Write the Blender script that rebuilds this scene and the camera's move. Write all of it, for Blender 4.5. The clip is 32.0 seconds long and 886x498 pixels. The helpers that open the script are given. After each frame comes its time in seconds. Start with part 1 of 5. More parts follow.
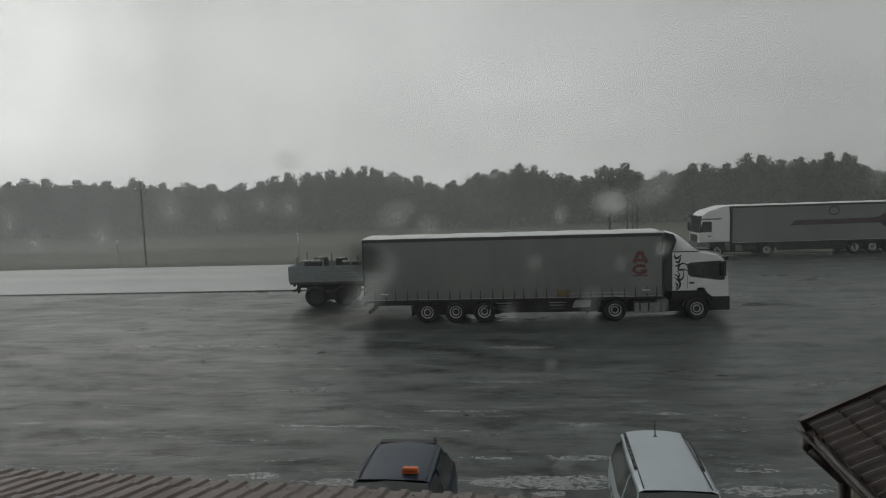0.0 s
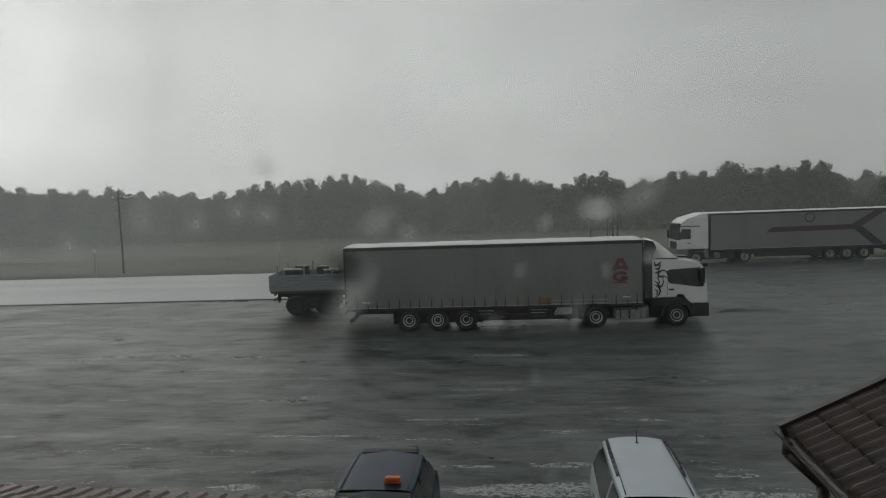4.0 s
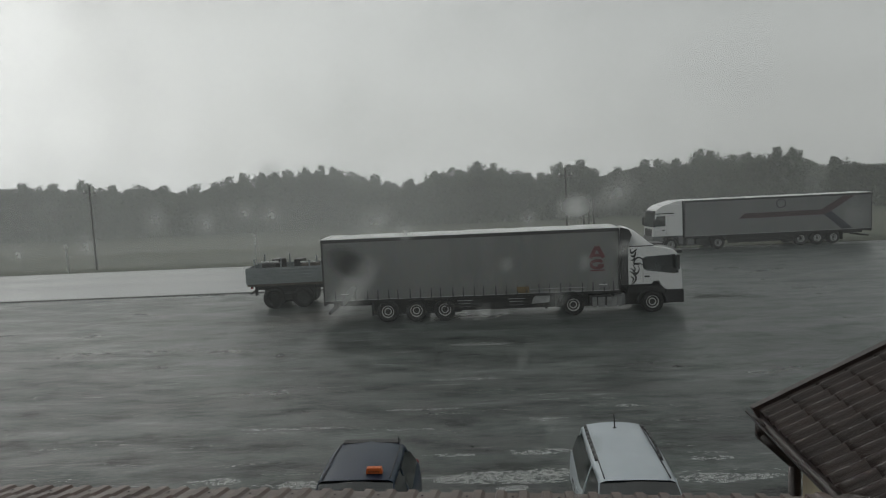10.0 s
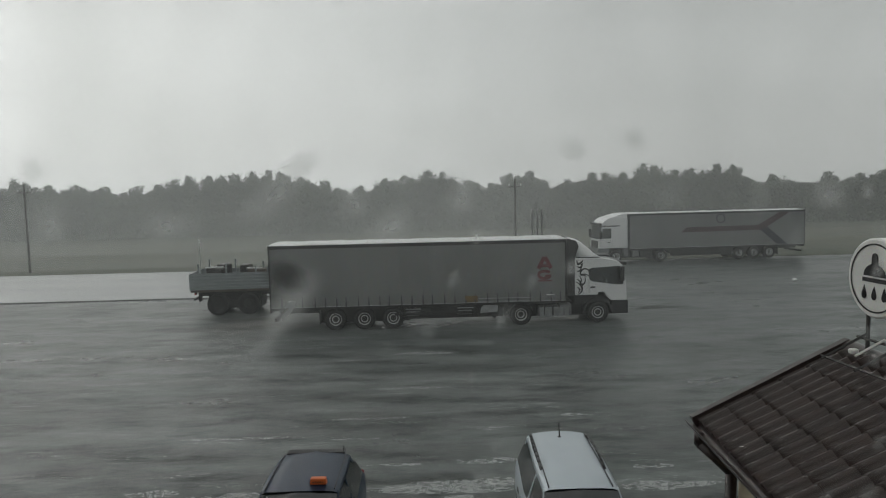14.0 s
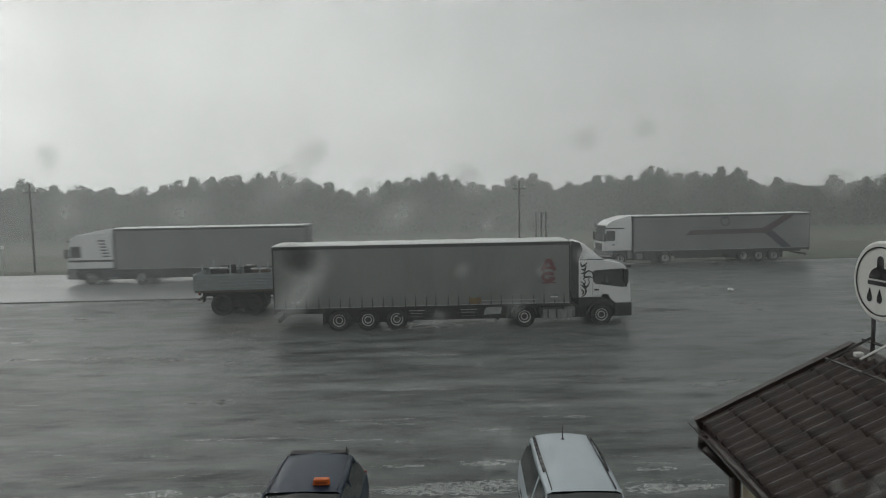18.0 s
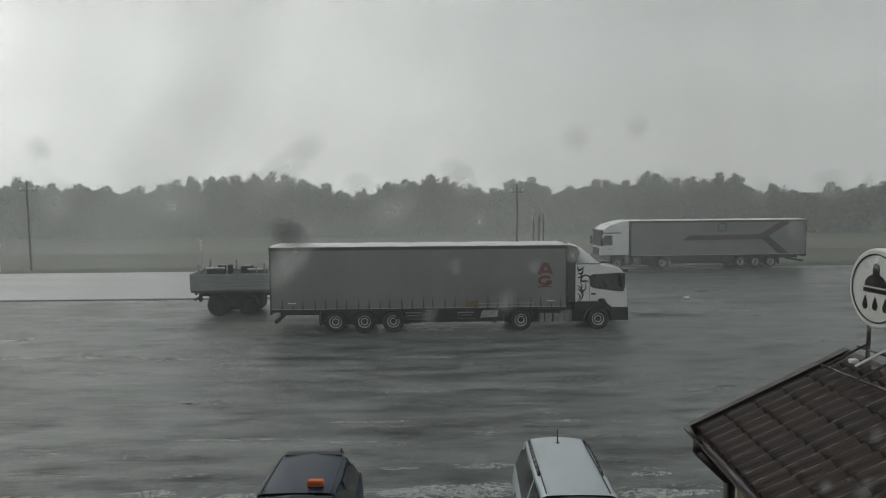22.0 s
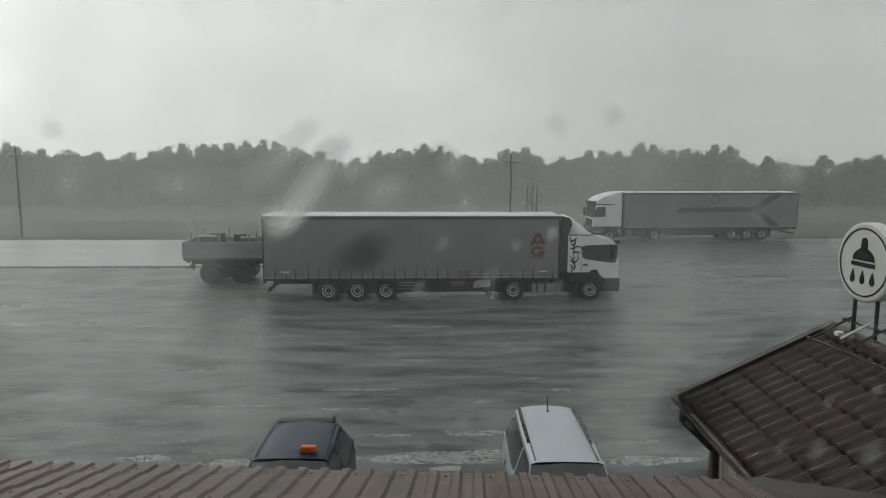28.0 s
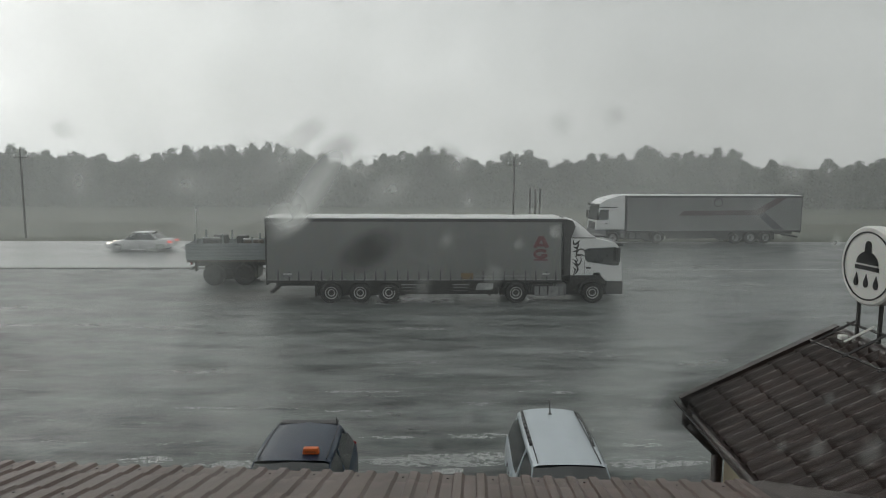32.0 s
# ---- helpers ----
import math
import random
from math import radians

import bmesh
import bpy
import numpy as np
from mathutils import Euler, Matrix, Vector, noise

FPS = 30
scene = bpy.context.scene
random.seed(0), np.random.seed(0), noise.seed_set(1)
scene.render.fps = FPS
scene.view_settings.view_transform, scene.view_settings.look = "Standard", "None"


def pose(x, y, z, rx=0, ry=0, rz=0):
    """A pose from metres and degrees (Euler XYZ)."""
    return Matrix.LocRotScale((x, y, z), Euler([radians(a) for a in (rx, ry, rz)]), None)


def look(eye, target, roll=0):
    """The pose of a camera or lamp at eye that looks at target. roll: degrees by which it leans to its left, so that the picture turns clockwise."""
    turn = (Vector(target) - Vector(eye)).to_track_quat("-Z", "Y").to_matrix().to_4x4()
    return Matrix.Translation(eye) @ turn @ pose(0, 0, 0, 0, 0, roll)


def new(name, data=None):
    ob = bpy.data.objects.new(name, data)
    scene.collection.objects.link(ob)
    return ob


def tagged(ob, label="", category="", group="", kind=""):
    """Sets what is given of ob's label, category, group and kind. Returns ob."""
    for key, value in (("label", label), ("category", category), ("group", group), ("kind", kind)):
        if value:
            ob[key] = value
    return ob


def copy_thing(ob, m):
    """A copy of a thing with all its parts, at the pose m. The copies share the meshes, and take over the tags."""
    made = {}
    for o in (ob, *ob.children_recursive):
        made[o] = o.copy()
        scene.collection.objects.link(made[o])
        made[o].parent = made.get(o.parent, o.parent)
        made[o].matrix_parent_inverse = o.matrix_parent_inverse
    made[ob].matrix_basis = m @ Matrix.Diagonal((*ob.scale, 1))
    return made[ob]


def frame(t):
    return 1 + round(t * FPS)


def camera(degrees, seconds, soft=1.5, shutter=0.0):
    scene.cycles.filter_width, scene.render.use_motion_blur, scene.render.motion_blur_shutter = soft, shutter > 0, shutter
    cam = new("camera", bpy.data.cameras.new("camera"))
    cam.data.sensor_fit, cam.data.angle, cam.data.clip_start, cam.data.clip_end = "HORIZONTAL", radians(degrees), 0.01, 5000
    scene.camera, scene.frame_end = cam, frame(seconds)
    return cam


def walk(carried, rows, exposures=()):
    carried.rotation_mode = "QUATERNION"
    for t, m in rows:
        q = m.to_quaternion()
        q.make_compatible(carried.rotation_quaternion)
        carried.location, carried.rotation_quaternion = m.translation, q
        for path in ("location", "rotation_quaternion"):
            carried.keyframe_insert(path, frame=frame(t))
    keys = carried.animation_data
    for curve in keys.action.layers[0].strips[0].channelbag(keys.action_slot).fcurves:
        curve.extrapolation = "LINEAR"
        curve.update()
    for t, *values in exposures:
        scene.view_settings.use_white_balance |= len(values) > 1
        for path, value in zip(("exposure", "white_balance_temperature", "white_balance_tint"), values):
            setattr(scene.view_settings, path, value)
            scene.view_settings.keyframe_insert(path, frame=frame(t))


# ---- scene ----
cam = camera(66.3, 32.0, soft=1.05, shutter=0.5)
# eye, target, roll
PATH = [
    (0, (-1.131, -0.166, 6.300), (-1.3348, 1.8151, 6.1128), -1.92),
    (0.5, (-1.131, -0.165, 6.301), (-1.3226, 1.8173, 6.1225), -2.06),
    (1, (-1.132, -0.165, 6.303), (-1.3123, 1.8188, 6.1270), -2.24),
    (1.5, (-1.131, -0.165, 6.303), (-1.3030, 1.8202, 6.1284), -1.94),
    (2, (-1.131, -0.164, 6.303), (-1.2926, 1.8225, 6.1332), -2.15),
    (2.5, (-1.131, -0.162, 6.304), (-1.2888, 1.8240, 6.1327), -1.95),
    (3, (-1.132, -0.161, 6.302), (-1.2765, 1.8268, 6.1368), -1.79),
    (3.5, (-1.132, -0.159, 6.301), (-1.2779, 1.8284, 6.1358), -1.90),
    (5.5, (-1.135, -0.152, 6.294), (-1.2886, 1.8355, 6.1274), -2.21),
    (6, (-1.136, -0.155, 6.295), (-1.2865, 1.8328, 6.1295), -2.10),
    (6.5, (-1.137, -0.159, 6.296), (-1.2988, 1.8276, 6.1268), -2.48),
    (7, (-1.138, -0.164, 6.298), (-1.2932, 1.8233, 6.1302), -2.56),
    (7.5, (-1.138, -0.169, 6.301), (-1.2040, 1.8192, 6.0964), -2.86),
    (8, (-1.137, -0.175, 6.304), (-1.2146, 1.8134, 6.1044), -2.86),
    (8.5, (-1.137, -0.181, 6.307), (-1.2226, 1.8078, 6.1097), -2.98),
    (9, (-1.137, -0.185, 6.308), (-1.2256, 1.8034, 6.1094), -2.90),
    (9.5, (-1.137, -0.187, 6.308), (-1.2260, 1.8014, 6.1099), -2.92),
    (10, (-1.138, -0.187, 6.305), (-1.2223, 1.8012, 6.1085), -2.66),
    (10.5, (-1.138, -0.187, 6.304), (-1.2044, 1.8032, 6.1141), -2.10),
    (11, (-1.138, -0.186, 6.304), (-1.1596, 1.8052, 6.1146), -1.67),
    (11.5, (-1.137, -0.185, 6.304), (-1.1038, 1.8066, 6.1203), -1.07),
    (12, (-1.137, -0.183, 6.306), (-1.0639, 1.8071, 6.1235), -0.98),
    (12.5, (-1.136, -0.181, 6.308), (-1.0572, 1.8091, 6.1295), -1.23),
    (13, (-1.135, -0.179, 6.309), (-1.0664, 1.8115, 6.1301), -1.35),
    (13.5, (-1.135, -0.177, 6.309), (-1.0714, 1.8138, 6.1300), -1.30),
    (14, (-1.136, -0.176, 6.308), (-1.0712, 1.8153, 6.1311), -1.29),
    (14.5, (-1.137, -0.175, 6.310), (-1.0710, 1.8160, 6.1347), -1.27),
    (16.5, (-1.143, -0.175, 6.306), (-1.0792, 1.8167, 6.1366), -1.30),
    (17, (-1.142, -0.175, 6.304), (-1.0868, 1.8170, 6.1321), -1.37),
    (17.5, (-1.140, -0.176, 6.302), (-1.0859, 1.8162, 6.1309), -1.07),
    (18, (-1.140, -0.178, 6.301), (-1.0860, 1.8141, 6.1295), -1.05),
    (18.5, (-1.140, -0.181, 6.302), (-1.0884, 1.8112, 6.1303), -1.15),
    (19, (-1.141, -0.184, 6.302), (-1.0849, 1.8077, 6.1318), -1.00),
    (19.5, (-1.142, -0.187, 6.304), (-1.0845, 1.8051, 6.1357), -1.00),
    (20, (-1.142, -0.188, 6.306), (-1.0897, 1.8037, 6.1358), -1.00),
    (20.5, (-1.142, -0.188, 6.306), (-1.0914, 1.8042, 6.1355), -1.01),
    (21, (-1.140, -0.186, 6.304), (-1.0848, 1.8063, 6.1367), -0.80),
    (21.5, (-1.138, -0.183, 6.302), (-1.0802, 1.8093, 6.1347), -0.67),
    (22, (-1.137, -0.179, 6.298), (-1.0751, 1.8128, 6.1341), -0.39),
    (22.5, (-1.138, -0.177, 6.294), (-1.0497, 1.8155, 6.1403), 0.41),
    (23, (-1.140, -0.175, 6.291), (-1.0562, 1.8170, 6.1324), 0.35),
    (23.5, (-1.142, -0.175, 6.288), (-1.0557, 1.8167, 6.1224), 0.54),
    (24, (-1.139, -0.175, 6.304), (-1.0580, 1.8082, 6.0593), -0.09),
    (24.5, (-1.140, -0.177, 6.304), (-1.0801, 1.8034, 6.0294), -0.75),
    (25, (-1.140, -0.179, 6.306), (-1.0629, 1.8017, 6.0392), -0.33),
    (25.5, (-1.139, -0.182, 6.309), (-1.0666, 1.7979, 6.0373), -0.42),
    (27.5, (-1.134, -0.205, 6.308), (-1.0546, 1.7765, 6.0488), 0.09),
    (28, (-1.135, -0.204, 6.305), (-1.0533, 1.7784, 6.0528), 0.17),
    (28.5, (-1.136, -0.202, 6.304), (-1.0640, 1.7807, 6.0521), 0.02),
    (29, (-1.138, -0.201, 6.304), (-1.0639, 1.7824, 6.0544), 0.10),
    (29.5, (-1.138, -0.201, 6.303), (-1.0605, 1.7826, 6.0564), 0.27),
    (30, (-1.138, -0.202, 6.303), (-1.0632, 1.7811, 6.0544), 0.25),
    (30.5, (-1.138, -0.204, 6.303), (-1.0651, 1.7793, 6.0551), 0.16),
    (31, (-1.137, -0.206, 6.303), (-1.0633, 1.7772, 6.0548), 0.18),
    (31.5, (-1.137, -0.208, 6.303), (-1.0624, 1.7757, 6.0567), 0.24),
    (32, (-1.136, -0.209, 6.303), (-1.0627, 1.7744, 6.0579), 0.32),
]
EXPOSURE = [(0, -0.28), (6.5, -0.25), (8, -0.19), (9, -0.05), (10, -0.05), (13, 0.04), (18, 0.10), (23, 0.11), (25, 0.24), (28, 0.25), (32, 0.29)]
walk(cam, [(t, look(eye, target, roll)) for t, eye, target, roll in PATH], EXPOSURE)

scene.cycles.transparent_max_bounces = 24     # several veils of rain lie behind one another

# ---- light: an overcast, rainy sky, brightest low on one side ----
world = bpy.data.worlds.new("rain_sky")
scene.world = world
world.use_nodes = True
wn, wl = world.node_tree.nodes, world.node_tree.links
wn.clear()


def wnode(kind, **values):
    n = wn.new(kind)
    for key, value in values.items():
        n.inputs[key].default_value = value
    return n


sky = wn.new("ShaderNodeTexSky")
sky.sky_type, sky.sun_disc = "NISHITA", False
sky.sun_elevation, sky.sun_rotation = radians(38), radians(-35)
sky.dust_density = 6
where = wn.new("ShaderNodeTexCoord")
glow = wn.new("ShaderNodeVectorMath")
glow.operation = "DOT_PRODUCT"
glow.inputs[1].default_value = Vector((-0.66, 0.74, 0.17)).normalized()
wl.new(where.outputs["Generated"], glow.inputs[0])
ramp = wn.new("ShaderNodeValToRGB")
ramp.color_ramp.elements[0].position, ramp.color_ramp.elements[0].color = 0.45, (0.38, 0.394, 0.385, 1)
ramp.color_ramp.elements[1].position, ramp.color_ramp.elements[1].color = 1.0, (1.18, 1.21, 1.19, 1)
near = ramp.color_ramp.elements.new(0.965)
near.color = (0.80, 0.825, 0.81, 1)
mid = ramp.color_ramp.elements.new(0.86)
mid.color = (0.62, 0.64, 0.63, 1)
wl.new(glow.outputs["Value"], ramp.inputs[0])
stretch = wn.new("ShaderNodeMapping")
stretch.inputs["Scale"].default_value = (1.0, 1.0, 3.2)
wl.new(where.outputs["Generated"], stretch.inputs[0])
cloud = wnode("ShaderNodeTexNoise", Scale=1.7, Detail=5.0, Roughness=0.55)
wl.new(stretch.outputs[0], cloud.inputs["Vector"])
span = wnode("ShaderNodeMapRange", **{"From Min": 0.3, "From Max": 0.7, "To Min": 0.88, "To Max": 1.14})
wl.new(cloud.outputs["Fac"], span.inputs[0])
shade = wn.new("ShaderNodeVectorMath")
shade.operation = "SCALE"
wl.new(ramp.outputs[0], shade.inputs[0])
wl.new(span.outputs[0], shade.inputs["Scale"])
overcast = wnode("ShaderNodeBackground", Strength=1.22)
wl.new(shade.outputs[0], overcast.inputs[0])
clear = wnode("ShaderNodeBackground", Strength=0.05)
wl.new(sky.outputs[0], clear.inputs[0])
both = wnode("ShaderNodeMixShader", Fac=0.06)
wl.new(overcast.outputs[0], both.inputs[1])
wl.new(clear.outputs[0], both.inputs[2])
wl.new(both.outputs[0], wn.new("ShaderNodeOutputWorld").inputs[0])

sun_light = bpy.data.lights.new("sun", "SUN")
sun_light.energy, sun_light.angle, sun_light.color = 0.5, radians(40), (1.0, 0.97, 0.93)
new("sun", sun_light).matrix_world = look((-30, 40, 40), (0, 0, 0))

# ---- materials ----


def mat(name, color, rough=0.6, metal=0.0, color2=None, scale=3.0, stretch=(1, 1, 1), bump=0.0, bump_scale=40.0, fine=0.25,
        coat=0.0, rough2=None, spec=0.5, detail=4.0, lo=0.35, hi=0.65, random_shift=0.0):
    """A surface whose colour and gloss vary at two scales, with fine relief."""
    m = bpy.data.materials.new(name)
    m.use_nodes = True
    n, l = m.node_tree.nodes, m.node_tree.links
    b = n["Principled BSDF"]
    b.inputs["Metallic"].default_value, b.inputs["Roughness"].default_value = metal, rough
    b.inputs["Coat Weight"].default_value, b.inputs["Coat Roughness"].default_value = coat, 0.12
    b.inputs["Specular IOR Level"].default_value = spec
    color2 = color2 or tuple(c * 0.72 for c in color)
    tc, mp = n.new("ShaderNodeTexCoord"), n.new("ShaderNodeMapping")
    mp.inputs["Scale"].default_value = stretch
    l.new(tc.outputs["Object"], mp.inputs[0])
    big, small = n.new("ShaderNodeTexNoise"), n.new("ShaderNodeTexNoise")
    big.inputs["Scale"].default_value, big.inputs["Detail"].default_value = scale, detail
    small.inputs["Scale"].default_value, small.inputs["Detail"].default_value = bump_scale, 3.0
    l.new(mp.outputs[0], big.inputs["Vector"])
    l.new(mp.outputs[0], small.inputs["Vector"])
    spread = n.new("ShaderNodeMapRange")
    spread.inputs["From Min"].default_value, spread.inputs["From Max"].default_value = lo, hi
    l.new(big.outputs["Fac"], spread.inputs[0])
    mix = n.new("ShaderNodeMix")
    mix.data_type = "RGBA"
    mix.inputs["A"].default_value, mix.inputs["B"].default_value = (*color, 1), (*color2, 1)
    l.new(spread.outputs[0], mix.inputs["Factor"])
    grain = n.new("ShaderNodeMix")
    grain.data_type, grain.blend_type = "RGBA", "MULTIPLY"
    grain.inputs["Factor"].default_value = fine
    l.new(mix.outputs["Result"], grain.inputs["A"])
    l.new(small.outputs["Color"], grain.inputs["B"])
    out = grain.outputs["Result"]
    if random_shift:
        info, hsv, mr = n.new("ShaderNodeObjectInfo"), n.new("ShaderNodeHueSaturation"), n.new("ShaderNodeMapRange")
        mr.inputs["To Min"].default_value, mr.inputs["To Max"].default_value = 1 - random_shift, 1 + random_shift
        l.new(info.outputs["Random"], mr.inputs[0])
        l.new(mr.outputs[0], hsv.inputs["Value"])
        l.new(out, hsv.inputs["Color"])
        out = hsv.outputs["Color"]
    l.new(out, b.inputs["Base Color"])
    if rough2 is not None:
        rr = n.new("ShaderNodeMapRange")
        rr.inputs["To Min"].default_value, rr.inputs["To Max"].default_value = rough, rough2
        l.new(spread.outputs[0], rr.inputs[0])
        l.new(rr.outputs[0], b.inputs["Roughness"])
    if bump:
        bp = n.new("ShaderNodeBump")
        bp.inputs["Strength"].default_value, bp.inputs["Distance"].default_value = bump, 0.02
        l.new(small.outputs["Fac"], bp.inputs["Height"])
        l.new(bp.outputs[0], b.inputs["Normal"])
    return m


def glow_mat(name, color, strength):
    m = mat(name, color, 0.3)
    b = m.node_tree.nodes["Principled BSDF"]
    b.inputs["Emission Color"].default_value, b.inputs["Emission Strength"].default_value = (*color, 1), strength
    return m


def veil_mat(name, cover, scale, low=0.6, west=-300.0, east=-100.0, thinnest=0.3):
    """Rain haze put on a flat sheet: mostly clear, the rest scatters daylight to both sides."""
    m = bpy.data.materials.new(name)
    m.use_nodes = True
    n, l = m.node_tree.nodes, m.node_tree.links
    n.clear()
    tc, mp, nz, mr = (n.new("ShaderNode" + k) for k in ("TexCoord", "Mapping", "TexNoise", "MapRange"))
    mp.inputs["Scale"].default_value = (1, 1, 0.6)
    mp.inputs["Rotation"].default_value = (0, radians(28), 0)
    l.new(tc.outputs["Object"], mp.inputs[0])
    l.new(mp.outputs[0], nz.inputs["Vector"])
    nz.inputs["Scale"].default_value, nz.inputs["Detail"].default_value = scale, 3.0
    mr.inputs["From Min"].default_value, mr.inputs["From Max"].default_value = 0.1, 0.9
    mr.inputs["To Min"].default_value, mr.inputs["To Max"].default_value = cover * (low - 0.35), cover * 1.7
    l.new(nz.outputs["Fac"], mr.inputs[0])
    sep, low_mist, dense = n.new("ShaderNodeSeparateXYZ"), n.new("ShaderNodeMapRange"), n.new("ShaderNodeMath")
    l.new(tc.outputs["Object"], sep.inputs[0])
    low_mist.interpolation_type = "SMOOTHSTEP"
    for key, v in (("From Min", 0.0), ("From Max", 7.0), ("To Min", 1.15), ("To Max", 0.9)):
        low_mist.inputs[key].default_value = v
    l.new(sep.outputs["Z"], low_mist.inputs[0])
    dense.operation = "MULTIPLY"
    l.new(mr.outputs[0], dense.inputs[0])
    l.new(low_mist.outputs[0], dense.inputs[1])
    thin, gust = n.new("ShaderNodeMapRange"), n.new("ShaderNodeMath")   # denser to the west, standing in for haze lit brighter there
    thin.interpolation_type = "SMOOTHSTEP"
    for key, v in (("From Min", west), ("From Max", east), ("To Min", 1.0), ("To Max", thinnest)):
        thin.inputs[key].default_value = v
    l.new(sep.outputs["X"], thin.inputs[0])
    gust.operation = "MULTIPLY"
    l.new(dense.outputs[0], gust.inputs[0])
    l.new(thin.outputs[0], gust.inputs[1])
    d, t, c = n.new("ShaderNodeBsdfDiffuse"), n.new("ShaderNodeBsdfTranslucent"), n.new("ShaderNodeBsdfTransparent")
    d.inputs[0].default_value = t.inputs[0].default_value = (0.92, 0.95, 0.94, 1)
    half, mix, out = n.new("ShaderNodeMixShader"), n.new("ShaderNodeMixShader"), n.new("ShaderNodeOutputMaterial")
    l.new(d.outputs[0], half.inputs[1])
    l.new(t.outputs[0], half.inputs[2])
    l.new(gust.outputs[0], mix.inputs[0])
    l.new(c.outputs[0], mix.inputs[1])
    l.new(half.outputs[0], mix.inputs[2])
    l.new(mix.outputs[0], out.inputs[0])
    return m


def splash_mat(name, cover, west, east, thinnest):
    """The low mist of splashing drops over flooded ground in streaks, thicker to the west; added to lift dark
    reflections.
    """
    m = bpy.data.materials.new(name)
    m.use_nodes = True
    n, l = m.node_tree.nodes, m.node_tree.links
    n.clear()
    tc, mp, nz, mr, sep, thin, mul = (n.new("ShaderNode" + k) for k in ("TexCoord", "Mapping", "TexNoise", "MapRange", "SeparateXYZ", "MapRange", "Math"))
    mp.inputs["Scale"].default_value = (0.28, 1.5, 1)
    l.new(tc.outputs["Object"], mp.inputs[0])
    l.new(mp.outputs[0], nz.inputs["Vector"])
    nz.inputs["Scale"].default_value, nz.inputs["Detail"].default_value, nz.inputs["Roughness"].default_value = 0.8, 9.0, 0.7
    for key, v in (("From Min", 0.40), ("From Max", 0.68), ("To Min", cover * 0.25), ("To Max", cover * 3.3)):
        mr.inputs[key].default_value = v
    l.new(nz.outputs["Fac"], mr.inputs[0])
    l.new(tc.outputs["Object"], sep.inputs[0])
    thin.interpolation_type = "SMOOTHSTEP"
    for key, v in (("From Min", west), ("From Max", east), ("To Min", 1.0), ("To Max", thinnest)):
        thin.inputs[key].default_value = v
    l.new(sep.outputs["X"], thin.inputs[0])
    mul.operation = "MULTIPLY"
    l.new(mr.outputs[0], mul.inputs[0])
    l.new(thin.outputs[0], mul.inputs[1])
    d, c, mix, out = n.new("ShaderNodeBsdfDiffuse"), n.new("ShaderNodeBsdfTransparent"), n.new("ShaderNodeMixShader"), n.new("ShaderNodeOutputMaterial")
    d.inputs[0].default_value = (0.90, 0.94, 0.93, 1)
    l.new(mul.outputs[0], mix.inputs[0])
    l.new(c.outputs[0], mix.inputs[1])
    l.new(d.outputs[0], mix.inputs[2])
    l.new(mix.outputs[0], out.inputs[0])
    return m


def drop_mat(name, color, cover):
    """A raindrop on the pane: dense in its middle, thinning to its rim; color stands for the light it bends."""
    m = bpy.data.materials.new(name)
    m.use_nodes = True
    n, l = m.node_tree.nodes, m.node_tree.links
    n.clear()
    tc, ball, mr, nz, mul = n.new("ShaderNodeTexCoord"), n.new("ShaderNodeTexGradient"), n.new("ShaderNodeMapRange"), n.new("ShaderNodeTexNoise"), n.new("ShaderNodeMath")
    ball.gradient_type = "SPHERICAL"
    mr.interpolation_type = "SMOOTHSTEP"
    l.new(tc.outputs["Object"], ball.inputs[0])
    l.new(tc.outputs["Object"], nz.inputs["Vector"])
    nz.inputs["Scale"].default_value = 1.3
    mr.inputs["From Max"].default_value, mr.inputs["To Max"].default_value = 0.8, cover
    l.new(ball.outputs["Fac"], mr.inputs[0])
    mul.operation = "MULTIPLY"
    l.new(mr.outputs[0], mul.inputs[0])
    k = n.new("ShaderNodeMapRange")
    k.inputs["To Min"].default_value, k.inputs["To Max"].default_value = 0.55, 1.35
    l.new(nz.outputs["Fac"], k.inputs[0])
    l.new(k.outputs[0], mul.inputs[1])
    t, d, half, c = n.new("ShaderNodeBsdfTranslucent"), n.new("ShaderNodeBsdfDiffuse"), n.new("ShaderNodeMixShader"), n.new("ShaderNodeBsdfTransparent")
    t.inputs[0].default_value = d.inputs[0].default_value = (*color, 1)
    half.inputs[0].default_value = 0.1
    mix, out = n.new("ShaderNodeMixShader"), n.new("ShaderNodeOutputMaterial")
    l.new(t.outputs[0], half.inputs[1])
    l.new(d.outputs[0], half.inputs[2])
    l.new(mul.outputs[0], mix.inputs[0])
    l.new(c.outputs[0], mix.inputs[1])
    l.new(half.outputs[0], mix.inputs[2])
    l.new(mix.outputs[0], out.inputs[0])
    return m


def pane_mat():
    """Thin clear window glass."""
    m = bpy.data.materials.new("window_glass")
    m.use_nodes = True
    n, l = m.node_tree.nodes, m.node_tree.links
    n.clear()
    c, g, mix, out = n.new("ShaderNodeBsdfTransparent"), n.new("ShaderNodeBsdfGlossy"), n.new("ShaderNodeMixShader"), n.new("ShaderNodeOutputMaterial")
    g.inputs["Roughness"].default_value = 0.02
    mix.inputs[0].default_value = 0.03
    l.new(c.outputs[0], mix.inputs[1])
    l.new(g.outputs[0], mix.inputs[2])
    l.new(mix.outputs[0], out.inputs[0])
    return m


